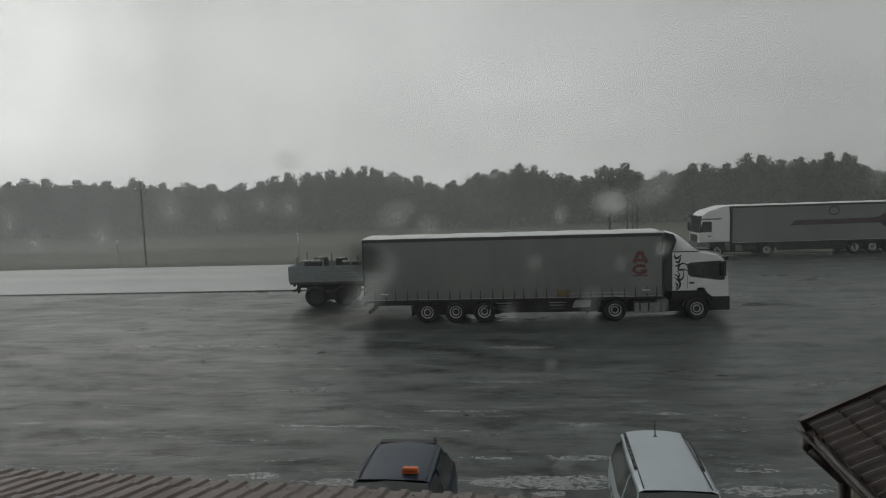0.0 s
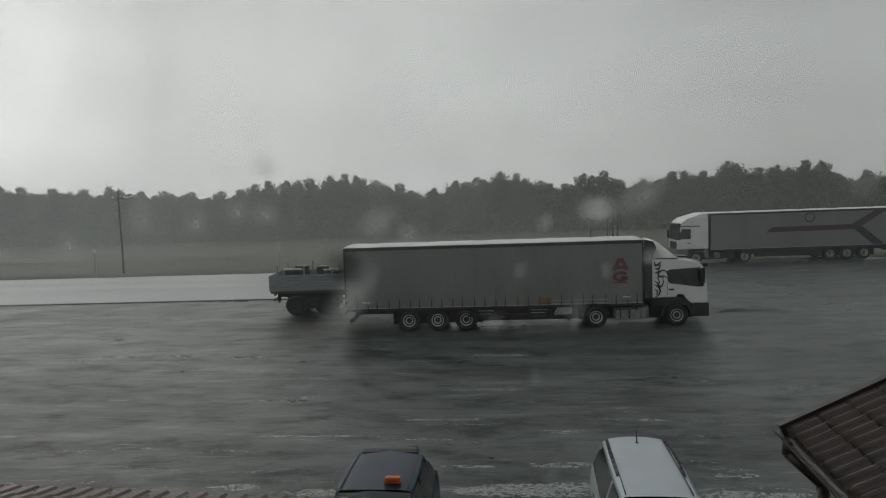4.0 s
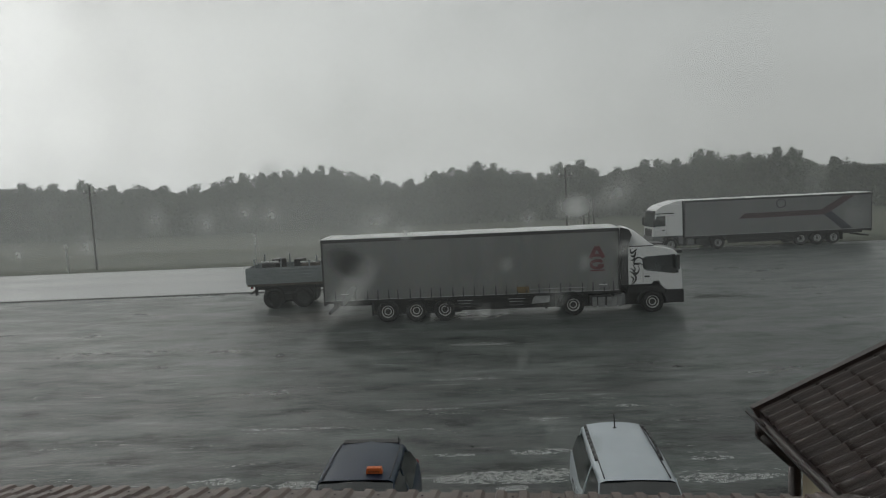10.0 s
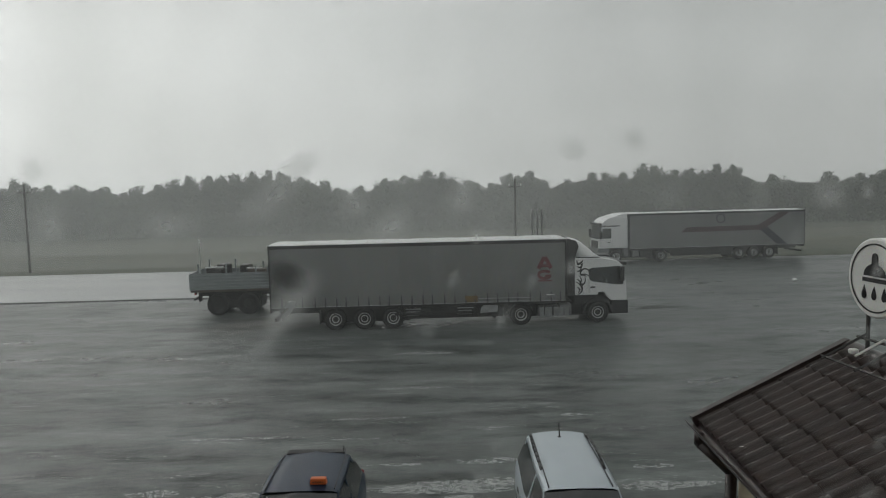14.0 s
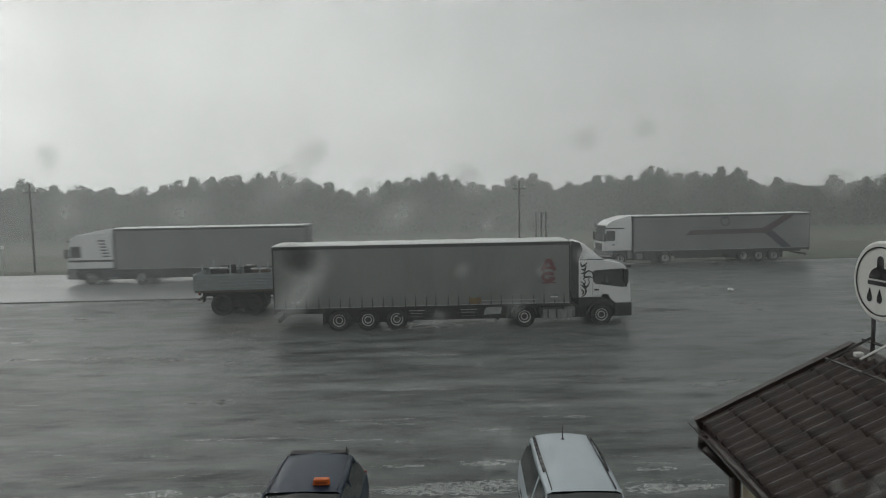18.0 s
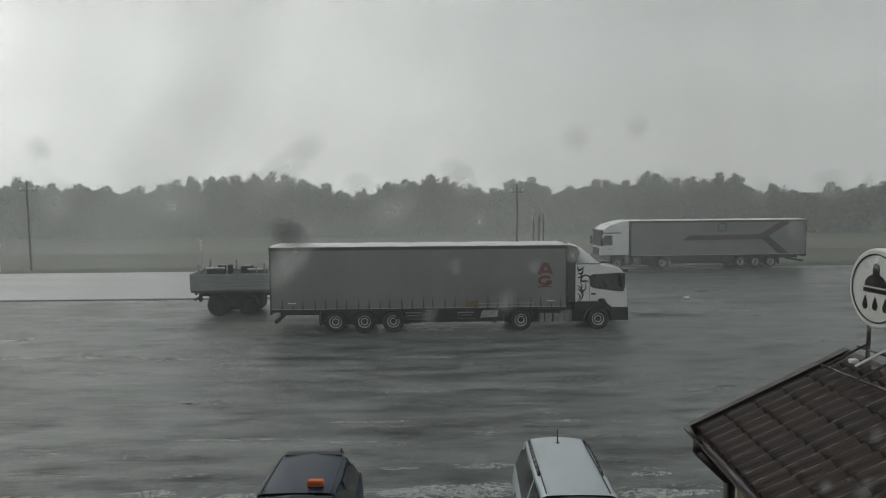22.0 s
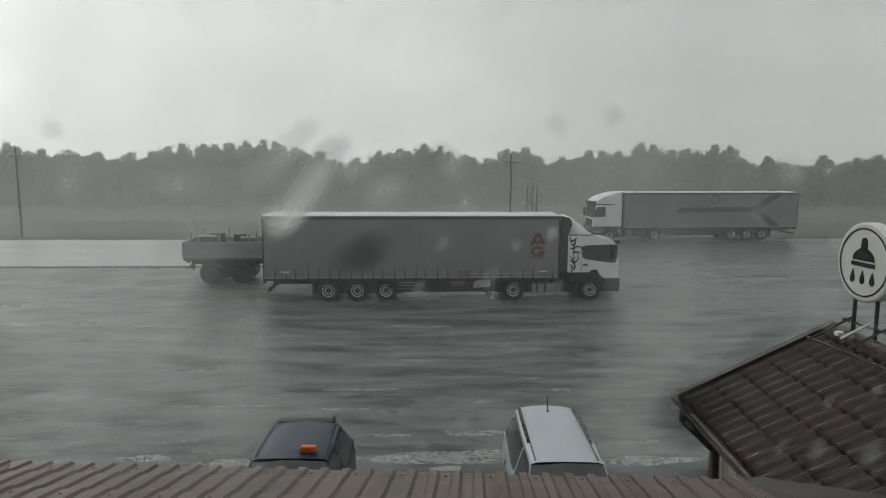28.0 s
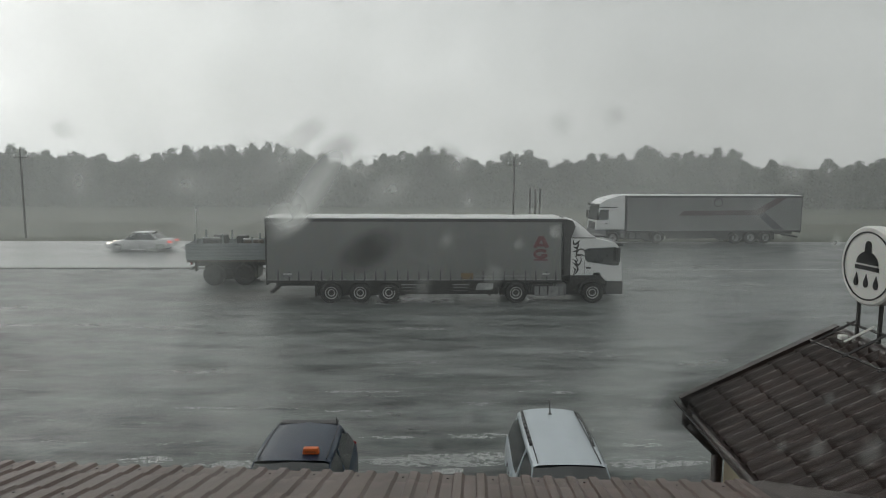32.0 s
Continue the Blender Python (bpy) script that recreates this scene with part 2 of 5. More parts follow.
def wet_ground_mat():
    """Asphalt and rolled gravel under a running film of rain: streaks of water along the slope, dark earthy patches, ripples."""
    m = bpy.data.materials.new("wet_asphalt")
    m.use_nodes = True
    n, l = m.node_tree.nodes, m.node_tree.links
    b = n["Principled BSDF"]
    tc = n.new("ShaderNodeTexCoord")

    def noise_at(scale, stretch, detail=4.0, rough=0.55):
        mp, nz = n.new("ShaderNodeMapping"), n.new("ShaderNodeTexNoise")
        mp.inputs["Scale"].default_value = stretch
        nz.inputs["Scale"].default_value, nz.inputs["Detail"].default_value, nz.inputs["Roughness"].default_value = scale, detail, rough
        l.new(tc.outputs["Object"], mp.inputs[0])
        l.new(mp.outputs[0], nz.inputs["Vector"])
        return nz.outputs["Fac"]

    def ranged(src, a, b_, c, d_):
        r = n.new("ShaderNodeMapRange")
        for key, v in (("From Min", a), ("From Max", b_), ("To Min", c), ("To Max", d_)):
            r.inputs[key].default_value = v
        l.new(src, r.inputs[0])
        return r.outputs[0]

    patches = ranged(noise_at(0.16, (0.6, 1.1, 1), 6.0, 0.6), 0.42, 0.60, 0, 1)
    streaks = ranged(noise_at(0.42, (0.34, 1.35, 1), 9.0, 0.66), 0.50, 0.66, 0, 1)
    thin = ranged(noise_at(1.2, (0.26, 1.9, 1), 9.0, 0.74), 0.58, 0.70, 0, 1)
    grit = noise_at(1.5, (0.6, 1.2, 1), 8.0, 0.72)
    mottle = ranged(noise_at(0.55, (0.62, 1.15, 1), 10.0, 0.74), 0.41, 0.60, 0, 1)
    mix = n.new("ShaderNodeMix")
    mix.data_type = "RGBA"
    mix.inputs["A"].default_value, mix.inputs["B"].default_value = (0.008, 0.012, 0.011, 1), (0.066, 0.079, 0.074, 1)
    l.new(mottle, mix.inputs["Factor"])
    # pale streaks: the sky's sheen on running water is put into the base colour
    film = n.new("ShaderNodeMix")
    film.data_type = "RGBA"
    l.new(ranged(streaks, 0, 1, 0, 0.5), film.inputs["Factor"])
    l.new(mix.outputs["Result"], film.inputs["A"])
    film.inputs["B"].default_value = (0.165, 0.188, 0.180, 1)
    spray = n.new("ShaderNodeMix")
    spray.data_type = "RGBA"
    l.new(ranged(thin, 0, 1, 0, 0.5), spray.inputs["Factor"])
    l.new(film.outputs["Result"], spray.inputs["A"])
    spray.inputs["B"].default_value = (0.45, 0.47, 0.46, 1)
    # towards the far right the lot blends into one even grey
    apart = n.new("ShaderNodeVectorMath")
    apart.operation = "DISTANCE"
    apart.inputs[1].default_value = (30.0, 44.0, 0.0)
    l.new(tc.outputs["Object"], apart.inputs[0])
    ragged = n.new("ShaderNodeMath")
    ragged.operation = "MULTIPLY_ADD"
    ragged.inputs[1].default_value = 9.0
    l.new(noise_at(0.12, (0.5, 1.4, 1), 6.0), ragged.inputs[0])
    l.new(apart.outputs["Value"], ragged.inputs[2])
    far_lot = ranged(ragged.outputs[0], 25.0, 42.0, 1, 0)
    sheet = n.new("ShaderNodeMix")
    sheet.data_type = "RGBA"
    l.new(ranged(far_lot, 0, 1, 0, 0.75), sheet.inputs["Factor"])
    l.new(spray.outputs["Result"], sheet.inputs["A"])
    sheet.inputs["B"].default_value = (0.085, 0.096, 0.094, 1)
    # brown silt washed out behind the trailer
    muddy, silt = n.new("ShaderNodeVectorMath"), n.new("ShaderNodeMix")
    muddy.operation, silt.data_type = "DISTANCE", "RGBA"
    muddy.inputs[1].default_value = (-9.2, 32.6, 0.0)
    l.new(tc.outputs["Object"], muddy.inputs[0])
    edge = n.new("ShaderNodeMath")
    edge.operation = "MULTIPLY_ADD"
    edge.inputs[1].default_value = 4.0
    l.new(noise_at(0.5, (0.6, 1.6, 1), 6.0), edge.inputs[0])
    l.new(muddy.outputs["Value"], edge.inputs[2])
    l.new(ranged(edge.outputs[0], 2.4, 5.2, 0.7, 0), silt.inputs["Factor"])
    l.new(sheet.outputs["Result"], silt.inputs["A"])
    silt.inputs["B"].default_value = (0.075, 0.060, 0.050, 1)
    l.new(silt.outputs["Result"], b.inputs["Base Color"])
    add = n.new("ShaderNodeMath")
    add.operation = "ADD"
    l.new(ranged(patches, 0, 1, 0.27, 0.37), add.inputs[0])
    l.new(ranged(mottle, 0, 1, 0.0, 0.12), add.inputs[1])
    l.new(add.outputs[0], b.inputs["Roughness"])
    ripple = ranged(noise_at(0.8, (0.55, 1.25, 1), 10.0, 0.76), 0.41, 0.59, 0.10, 0.74)
    l.new(ripple, b.inputs["Specular IOR Level"])
    bump = n.new("ShaderNodeBump")
    bump.inputs["Strength"].default_value, bump.inputs["Distance"].default_value = 0.58, 0.06
    l.new(grit, bump.inputs["Height"])
    l.new(bump.outputs[0], b.inputs["Normal"])
    return m


M = {
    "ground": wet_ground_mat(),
    "road": mat("wet_road", (0.25, 0.26, 0.26), 0.38, color2=(0.30, 0.31, 0.31), scale=0.25, stretch=(0.12, 1, 1), bump=0.08, bump_scale=5, rough2=0.30, spec=1.0, fine=0.1),
    "kerb": mat("wet_kerb_concrete", (0.10, 0.10, 0.095), 0.5, color2=(0.06, 0.06, 0.06), scale=2, bump=0.3),
    "grass": mat("wet_grass", (0.055, 0.070, 0.038), 0.8, color2=(0.085, 0.088, 0.052), scale=0.25, stretch=(0.4, 1, 1), bump=0.8, bump_scale=9, fine=0.5),
    "leaf": mat("wet_leaves", (0.030, 0.048, 0.027), 0.6, color2=(0.095, 0.118, 0.078), scale=0.9, random_shift=0.35),
    "bark": mat("bark", (0.07, 0.06, 0.05), 0.85, scale=4, bump=0.5),
    "pole_wood": mat("wet_pole_wood", (0.19, 0.18, 0.17), 0.7, scale=3, stretch=(4, 4, 0.4), bump=0.4),
    "tile": mat("brown_metal_tile", (0.060, 0.041, 0.035), 0.30, color2=(0.046, 0.036, 0.033), scale=2.2, bump=0.08, bump_scale=60, rough2=0.40, spec=0.42, random_shift=0.05),
    "tile_trim": mat("dark_brown_trim", (0.040, 0.027, 0.024), 0.35, scale=3, spec=0.6),
    "sheet_cover": mat("brown_cover_sheet", (0.070, 0.056, 0.050), 0.42, color2=(0.052, 0.043, 0.040), scale=1.2, bump=0.10, bump_scale=40, rough2=0.5, spec=0.4),
    "sheet": mat("brown_profiled_sheet", (0.128, 0.082, 0.066), 0.30, color2=(0.098, 0.068, 0.058), scale=1.4, bump=0.10, bump_scale=50, rough2=0.42, spec=0.52),
    "plaster": mat("cream_plaster", (0.62, 0.55, 0.40), 0.8, color2=(0.54, 0.47, 0.34), scale=2, bump=0.3),
    "steel": mat("dark_painted_steel", (0.035, 0.033, 0.032), 0.45, scale=5, bump=0.1),
    "galv": mat("galvanised_steel", (0.55, 0.56, 0.56), 0.4, 0.6, scale=6),
    "rubber": mat("tyre_rubber", (0.009, 0.009, 0.010), 0.7, scale=6, bump=0.3),
    "rim": mat("steel_rim", (0.62, 0.63, 0.63), 0.38, 0.25, scale=8),
    "rim_dark": mat("dark_wheel_centre", (0.035, 0.035, 0.036), 0.5, 0.3, scale=9),
    "chassis": mat("black_chassis", (0.012, 0.012, 0.013), 0.65, color2=(0.02, 0.019, 0.018), scale=3),
    "curtain": mat("grey_curtain_tarp", (0.225, 0.23, 0.225), 0.42, color2=(0.185, 0.19, 0.187), scale=0.8, stretch=(1, 1, 0.35), bump=0.12, bump_scale=9, rough2=0.5),
    "curtain_pale": mat("pale_grey_curtain_tarp", (0.21, 0.215, 0.215), 0.42, color2=(0.175, 0.18, 0.18), scale=0.8, stretch=(1, 1, 0.35), bump=0.12, bump_scale=9),
    "tarp_roof": mat("white_tarp_roof", (0.78, 0.79, 0.78), 0.3, color2=(0.68, 0.69, 0.68), scale=0.8, bump=0.2, bump_scale=3),
    "tarp_dark": mat("dark_tarp_edge", (0.06, 0.06, 0.06), 0.45, scale=2),
    "strap": mat("grey_webbing_strap", (0.08, 0.08, 0.085), 0.7, scale=5),
    "white": mat("white_cab_paint", (0.80, 0.81, 0.81), 0.25, color2=(0.74, 0.75, 0.75), scale=1.5, coat=0.5),
    "black_plastic": mat("black_plastic", (0.022, 0.022, 0.024), 0.5, scale=6),
    "grey_plastic": mat("grey_plastic", (0.16, 0.165, 0.17), 0.5, scale=6),
    "pale_plastic": mat("pale_grey_plastic", (0.40, 0.41, 0.41), 0.5, scale=6),
    "mid_plastic": mat("mid_grey_plastic", (0.24, 0.245, 0.25), 0.5, scale=6),
    "glass": mat("dark_vehicle_glass", (0.030, 0.036, 0.037), 0.06, scale=2, spec=1.0),
    "red": mat("red_print", (0.18, 0.062, 0.068), 0.45, scale=5),
    "dark_red": mat("dark_red_print", (0.082, 0.050, 0.054), 0.45, scale=5),
    "ink": mat("black_print", (0.02, 0.02, 0.022), 0.45, scale=5),
    "dark_blue_print": mat("dark_blue_print", (0.030, 0.034, 0.046), 0.45, scale=5),
    "blue_car": mat("dark_blue_car_paint", (0.018, 0.034, 0.066), 0.32, color2=(0.014, 0.027, 0.052), scale=2, coat=0.0, spec=0.36),
    "silver_car": mat("silver_car_paint", (0.53, 0.59, 0.635), 0.34, 0.2, color2=(0.49, 0.55, 0.595), scale=2, coat=0.2),
    "white_car": mat("white_car_paint", (0.78, 0.79, 0.79), 0.25, scale=2, coat=0.6),
    "black_car": mat("black_blue_car_paint", (0.02, 0.021, 0.03), 0.22, scale=2, coat=0.7),
    "orange": mat("orange_plastic", (0.72, 0.17, 0.04), 0.4, color2=(0.60, 0.13, 0.03), scale=6),
    "lamp_off": mat("clear_lamp_glass", (0.55, 0.56, 0.57), 0.1, scale=6, spec=0.8),
    "tail_off": mat("red_lamp_glass", (0.30, 0.02, 0.02), 0.15, scale=6, spec=0.8),
    "headlamp_on": glow_mat("headlamp_on", (1.0, 0.93, 0.80), 2.0),
    "taillight_on": glow_mat("taillight_on", (1.0, 0.06, 0.05), 0.9),
    "bed_grey": mat("blue_grey_bed_paint", (0.30, 0.33, 0.34), 0.5, color2=(0.24, 0.265, 0.275), scale=2.5, stretch=(1, 1, 3), bump=0.2),
    "bed_wood": mat("bare_bed_boards", (0.13, 0.11, 0.095), 0.8, scale=4),
    "sign_white": mat("white_sign_face", (0.80, 0.80, 0.77), 0.35, color2=(0.74, 0.74, 0.71), scale=3),
    "tag_orange": mat("faded_orange_print", (0.23, 0.16, 0.07), 0.5, scale=5),
    "sign_brown": mat("faded_brown_print", (0.20, 0.06, 0.025), 0.5, scale=6),
    "mud": mat("wet_mud", (0.024, 0.025, 0.024), 0.45, color2=(0.035, 0.036, 0.034), scale=3, spec=0.2),
    "foam": mat("white_water_foam", (0.75, 0.77, 0.76), 0.5, color2=(0.6, 0.62, 0.61), scale=8),
    "room": mat("pale_room_paint", (0.5, 0.48, 0.44), 0.85, scale=1.5),
    "veil_lot": veil_mat("rain_veil_over_the_lot", 0.027, 0.12, west=-30.0, east=10.0, thinnest=0.05),
    "veil": veil_mat("rain_veil_near", 0.038, 0.09, west=-30.0, east=14.0),
    "veil_mid": veil_mat("rain_veil_middle", 0.115, 0.07, west=-34.0, east=18.0),
    "veil_far": veil_mat("rain_veil_far", 0.160, 0.05, west=-60.0, east=40.0),
    "splash": splash_mat("splash_mist", 0.055, -55.0, -18.0, 0.12),
    # clear water: its bright and dark refraction is put into these colours
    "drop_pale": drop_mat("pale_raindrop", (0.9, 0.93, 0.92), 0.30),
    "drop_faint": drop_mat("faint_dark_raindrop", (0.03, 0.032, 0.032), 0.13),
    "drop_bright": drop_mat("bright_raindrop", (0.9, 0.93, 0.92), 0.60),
    "drop_dark": drop_mat("dark_raindrop", (0.03, 0.032, 0.032), 0.62),
    "drop_dim": drop_mat("dim_dark_raindrop", (0.03, 0.032, 0.032), 0.26),
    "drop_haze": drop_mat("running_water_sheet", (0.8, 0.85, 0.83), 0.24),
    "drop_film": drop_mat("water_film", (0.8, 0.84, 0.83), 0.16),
    "spray": drop_mat("road_spray", (0.85, 0.88, 0.87), 0.30),
    "pane": pane_mat(),
}

# ---- building blocks ----


def box(bm, a, b):
    x0, y0, z0 = a
    x1, y1, z1 = b
    v = [bm.verts.new(p) for p in ((x0, y0, z0), (x1, y0, z0), (x1, y1, z0), (x0, y1, z0), (x0, y0, z1), (x1, y0, z1), (x1, y1, z1), (x0, y1, z1))]
    for f in ((3, 2, 1, 0), (4, 5, 6, 7), (0, 1, 5, 4), (1, 2, 6, 5), (2, 3, 7, 6), (3, 0, 4, 7)):
        bm.faces.new([v[i] for i in f])
    return bm


def prism(bm, pts, axis, a, b):
    """A flat outline drawn across an axis ('x': y, z; 'y': x, z; 'z': x, y), stretched along it from a to b."""
    def at(p, w):
        return {"x": (w, p[0], p[1]), "y": (p[0], w, p[1]), "z": (p[0], p[1], w)}[axis]
    lo, hi = [bm.verts.new(at(p, a)) for p in pts], [bm.verts.new(at(p, b)) for p in pts]
    bm.faces.new(lo[::-1])
    bm.faces.new(hi)
    for i in range(len(pts)):
        j = (i + 1) % len(pts)
        bm.faces.new((lo[i], lo[j], hi[j], hi[i]))
    bmesh.ops.recalc_face_normals(bm, faces=bm.faces)
    return bm


def lathe(bm, profile, centre, axis="y", seg=24):
    """A profile of (radius, along) turned round an axis through centre."""
    rings = []
    for i in range(seg):
        a = 2 * math.pi * i / seg
        c, s = math.cos(a), math.sin(a)
        ring = []
        for r, w in profile:
            p = {"y": (r * c, w, r * s), "x": (w, r * c, r * s), "z": (r * c, r * s, w)}[axis]
            ring.append(bm.verts.new(Vector(centre) + Vector(p)))
        rings.append(ring)
    for i in range(seg):
        a, b = rings[i], rings[(i + 1) % seg]
        for k in range(len(profile) - 1):
            bm.faces.new((a[k], a[k + 1], b[k + 1], b[k]))
    bmesh.ops.recalc_face_normals(bm, faces=bm.faces)
    return bm


def rod(bm, a, b, r, seg=10, r2=None):
    a, b = Vector(a), Vector(b)
    q = (b - a).to_track_quat("Z", "Y").to_matrix()
    r2 = r if r2 is None else r2
    lo = [bm.verts.new(a + q @ Vector((r * math.cos(6.2832 * i / seg), r * math.sin(6.2832 * i / seg), 0))) for i in range(seg)]
    hi = [bm.verts.new(b + q @ Vector((r2 * math.cos(6.2832 * i / seg), r2 * math.sin(6.2832 * i / seg), 0))) for i in range(seg)]
    for i in range(seg):
        bm.faces.new((lo[i], lo[(i + 1) % seg], hi[(i + 1) % seg], hi[i]))
    bm.faces.new(lo[::-1])
    bm.faces.new(hi)
    return bm


def loft(bm, rings, caps=True):
    made = [[bm.verts.new(p) for p in ring] for ring in rings]
    for a, b in zip(made, made[1:]):
        for i in range(len(a)):
            j = (i + 1) % len(a)
            bm.faces.new((a[i], a[j], b[j], b[i]))
    if caps:
        bm.faces.new(made[0][::-1])
        bm.faces.new(made[-1])
    bmesh.ops.recalc_face_normals(bm, faces=bm.faces)
    return bm


def rounded(bm, width, segments=2):
    bmesh.ops.bevel(bm, geom=list(bm.edges), offset=width, segments=segments, profile=0.6, affect="EDGES", clamp_overlap=True)
    return bm


def smooth(bm):
    for f in bm.faces:
        f.smooth = True
    return bm


def mesh_of(name, bm, material):
    me = bpy.data.meshes.new(name)
    bm.to_mesh(me)
    bm.free()
    me.materials.append(M[material])
    return me


def part(name, bm, material, parent=None, label="", category="", kind="", group=""):
    ob = new(name, mesh_of(name, bm, material))
    ob.parent = parent
    return tagged(ob, label, category, group, kind)


def shared(name, me, parent, place, turn=0.0):
    """One more piece on a mesh that others use too."""
    ob = new(name, me)
    ob.parent, ob.location = parent, place
    ob.rotation_euler = (0, 0, turn)
    return ob


def thing(name, m, label, category, group="", kind=""):
    ob = new(name)
    ob.matrix_world = m
    return tagged(ob, label, category, group, kind)


NB = bmesh.new

# ---- ground, road, verge ----
bm = NB()
FAR = 2500
xs = [-FAR, -900, -300, -120, -60, -30, 0, 30, 60, 120, 300, 900, FAR]
ys = [-FAR, -400, -60, -10, 10, 20, 30, 40, 50, 60, 80, 110, 200, 600, FAR]
grid = [[bm.verts.new((x, y, 0)) for x in xs] for y in ys]
for r0, r1 in zip(grid, grid[1:]):
    for i in range(len(xs) - 1):
        bm.faces.new((r0[i], r0[i + 1], r1[i + 1], r1[i]))
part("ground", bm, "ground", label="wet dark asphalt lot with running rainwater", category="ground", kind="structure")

# western stretch: the bright sky's reflection is put into its pale colour
bm = box(NB(), (-1200, 41.0, -0.3), (1.0, 55.6, 0.03))
part("road", bm, "road", label="rain-flooded highway, pale with the sky's reflection in its colour", category="road", kind="structure")
# eastern stretch: darker colour stands for the weaker sky reflection
bm = prism(NB(), [(40.6, -0.3), (55.6, -0.3), (55.6, 0.03), (45.0, 0.03), (40.6, 0.003)], "x", 1.0, 1200)
part("road", bm, "ground", label="flooded highway at the mouth of the lot, its duller reflection in the colour", category="road", kind="structure")
bm = box(NB(), (-1200, 55.6, -0.3), (1200, 1200, 0.05))
part("verge", bm, "grass", label="wet grassy verge behind the highway", category="grass", kind="structure")
kerb_mesh = mesh_of("kerb_stone", rounded(box(NB(), (-1.46, -0.1, -0.1), (1.46, 0.1, 0.075)), 0.02, 1), "kerb")
kerb = thing("kerb", pose(0, 40.9, 0), "low wet concrete kerb along the highway", "kerb", kind="structure")
for i in range(40):
    x = -70 + i * 3.0
    if x < -7.5:
        shared("kerb_stone", kerb_mesh, kerb, (x, 0, 0))

# ---- trees ----


def crown_mesh(seed, height, spread):
    """Leaf sprays on separate lobes, round below and narrow on top, with sprigs that stand out of the outline and gaps between."""
    rnd = random.Random(seed)
    lobes = [(Vector((rnd.uniform(-0.35, 0.35), rnd.uniform(-0.3, 0.3), height * 0.93)), 0.62)]
    for k in range(17):
        z = height * (0.16 + 0.72 * (k + rnd.random()) / 17)
        wide = spread * (1.05 - 0.62 * (z / height) ** 2) * (0.35 + 0.6 * rnd.random())
        a = k * 2.4 + rnd.uniform(-0.5, 0.5)
        lobes.append((Vector((wide * math.cos(a), wide * math.sin(a), z)), rnd.uniform(0.55, 0.95)))
    verts, faces = [], []

    def leaf(p, out, s):
        n = (out + Vector((rnd.uniform(-1, 1), rnd.uniform(-1, 1), rnd.uniform(-0.6, 1)))).normalized()
        u = n.orthogonal().normalized()
        w = n.cross(u)
        k = len(verts)
        verts.extend((p + u * s, p + w * s * 0.7 + n * s * 0.2, p - u * s, p - w * s * 0.7 - n * s * 0.2))
        faces.append((k, k + 1, k + 2, k + 3))

    for centre, r in lobes:
        for _ in range(int(170 * r)):
            d = Vector((rnd.gauss(0, 1), rnd.gauss(0, 1), rnd.gauss(0, 1))).normalized() * (0.35 + 0.65 * rnd.random() ** 0.5)
            d.z *= 1.15
            leaf(centre + d * r, d, rnd.uniform(0.10, 0.22))
        for _ in range(7):          # sprigs
            d = Vector((rnd.gauss(0, 1), rnd.gauss(0, 1), 0.5 + abs(rnd.gauss(0, 0.8)))).normalized()
            tip = r * rnd.uniform(1.12, 1.5)
            for j in range(9):
                leaf(centre + d * tip * rnd.uniform(0.75, 1.05) + Vector((rnd.gauss(0, 0.07), rnd.gauss(0, 0.07), rnd.gauss(0, 0.07))), d, rnd.uniform(0.06, 0.13))
    me = bpy.data.meshes.new("crown")
    me.from_pydata([tuple(v) for v in verts], [], faces)
    me.materials.append(M["leaf"])
    return me


def trunk_mesh(seed, height):
    rnd = random.Random(seed)
    bm = NB()
    rod(bm, (0, 0, -0.2), (rnd.uniform(-0.2, 0.2), rnd.uniform(-0.2, 0.2), height * 0.85), 0.15, 8, 0.04)
    for k in range(7):
        z, a = height * (0.25 + 0.08 * k), rnd.random() * 6.28
        reach = 0.9 + 0.6 * rnd.random()
        rod(bm, (0, 0, z), (reach * math.cos(a), reach * math.sin(a), z + 0.9), 0.05, 5, 0.015)
    return mesh_of("trunk", bm, "bark")


trees = []
for k in range(7):
    t = thing("tree", pose(-300 - 9 * k, 140, 0), "dense green broadleaf tree in the roadside belt, tossed by rain", "tree", "trees of the shelter belt")
    for nm, me in (("trunk", trunk_mesh(k, 8.0)), ("crown", crown_mesh(20 + k, 8.0, 1.55 + 0.22 * (k % 3)))):
        new(nm, me).parent = t
    trees.append(t)
# the tall trees of the front row, one by one: where they stand and how high they reach
TREE_X = [-80, -77.5, -74.2, -68.6, -63.9, -59.3, -54.7, -50.7, -46.2, -42.1, -39, -36.8, -34.4, -31.8, -29.9, -28.3, -25.5, -23.1, -21, -18.3, -15.2, -13.1, -9.9, -6.5, -3.3,
          -0.1, 2.7, 6.1, 7.1, 9.5, 12, 14.9, 17.6, 20.5, 24.9, 26.4, 28.9, 32.3, 34.2, 37.1, 39.4, 43.3, 45.7, 48.5, 51.7, 54.3, 59.9, 65.1, 68.6]
TREE_TOP = [8.9, 9.4, 9.3, 8.9, 8.6, 8.8, 8, 7.9, 7.6, 7.6, 7.7, 8.4, 8.9, 8.8, 8.7, 9, 9.2, 9.4, 9.1, 8.4, 7.8, 6.7, 6.9, 7.9, 8.2,
            8.8, 8.6, 7.4, 7, 6.9, 8.2, 8.5, 7.2, 7.1, 8.1, 8.1, 8, 9.2, 9, 8.2, 8.4, 9, 8.8, 6.6, 7.3, 6.4, 7.5, 7.2, 7.6]
rnd = random.Random(4)
swaying = []


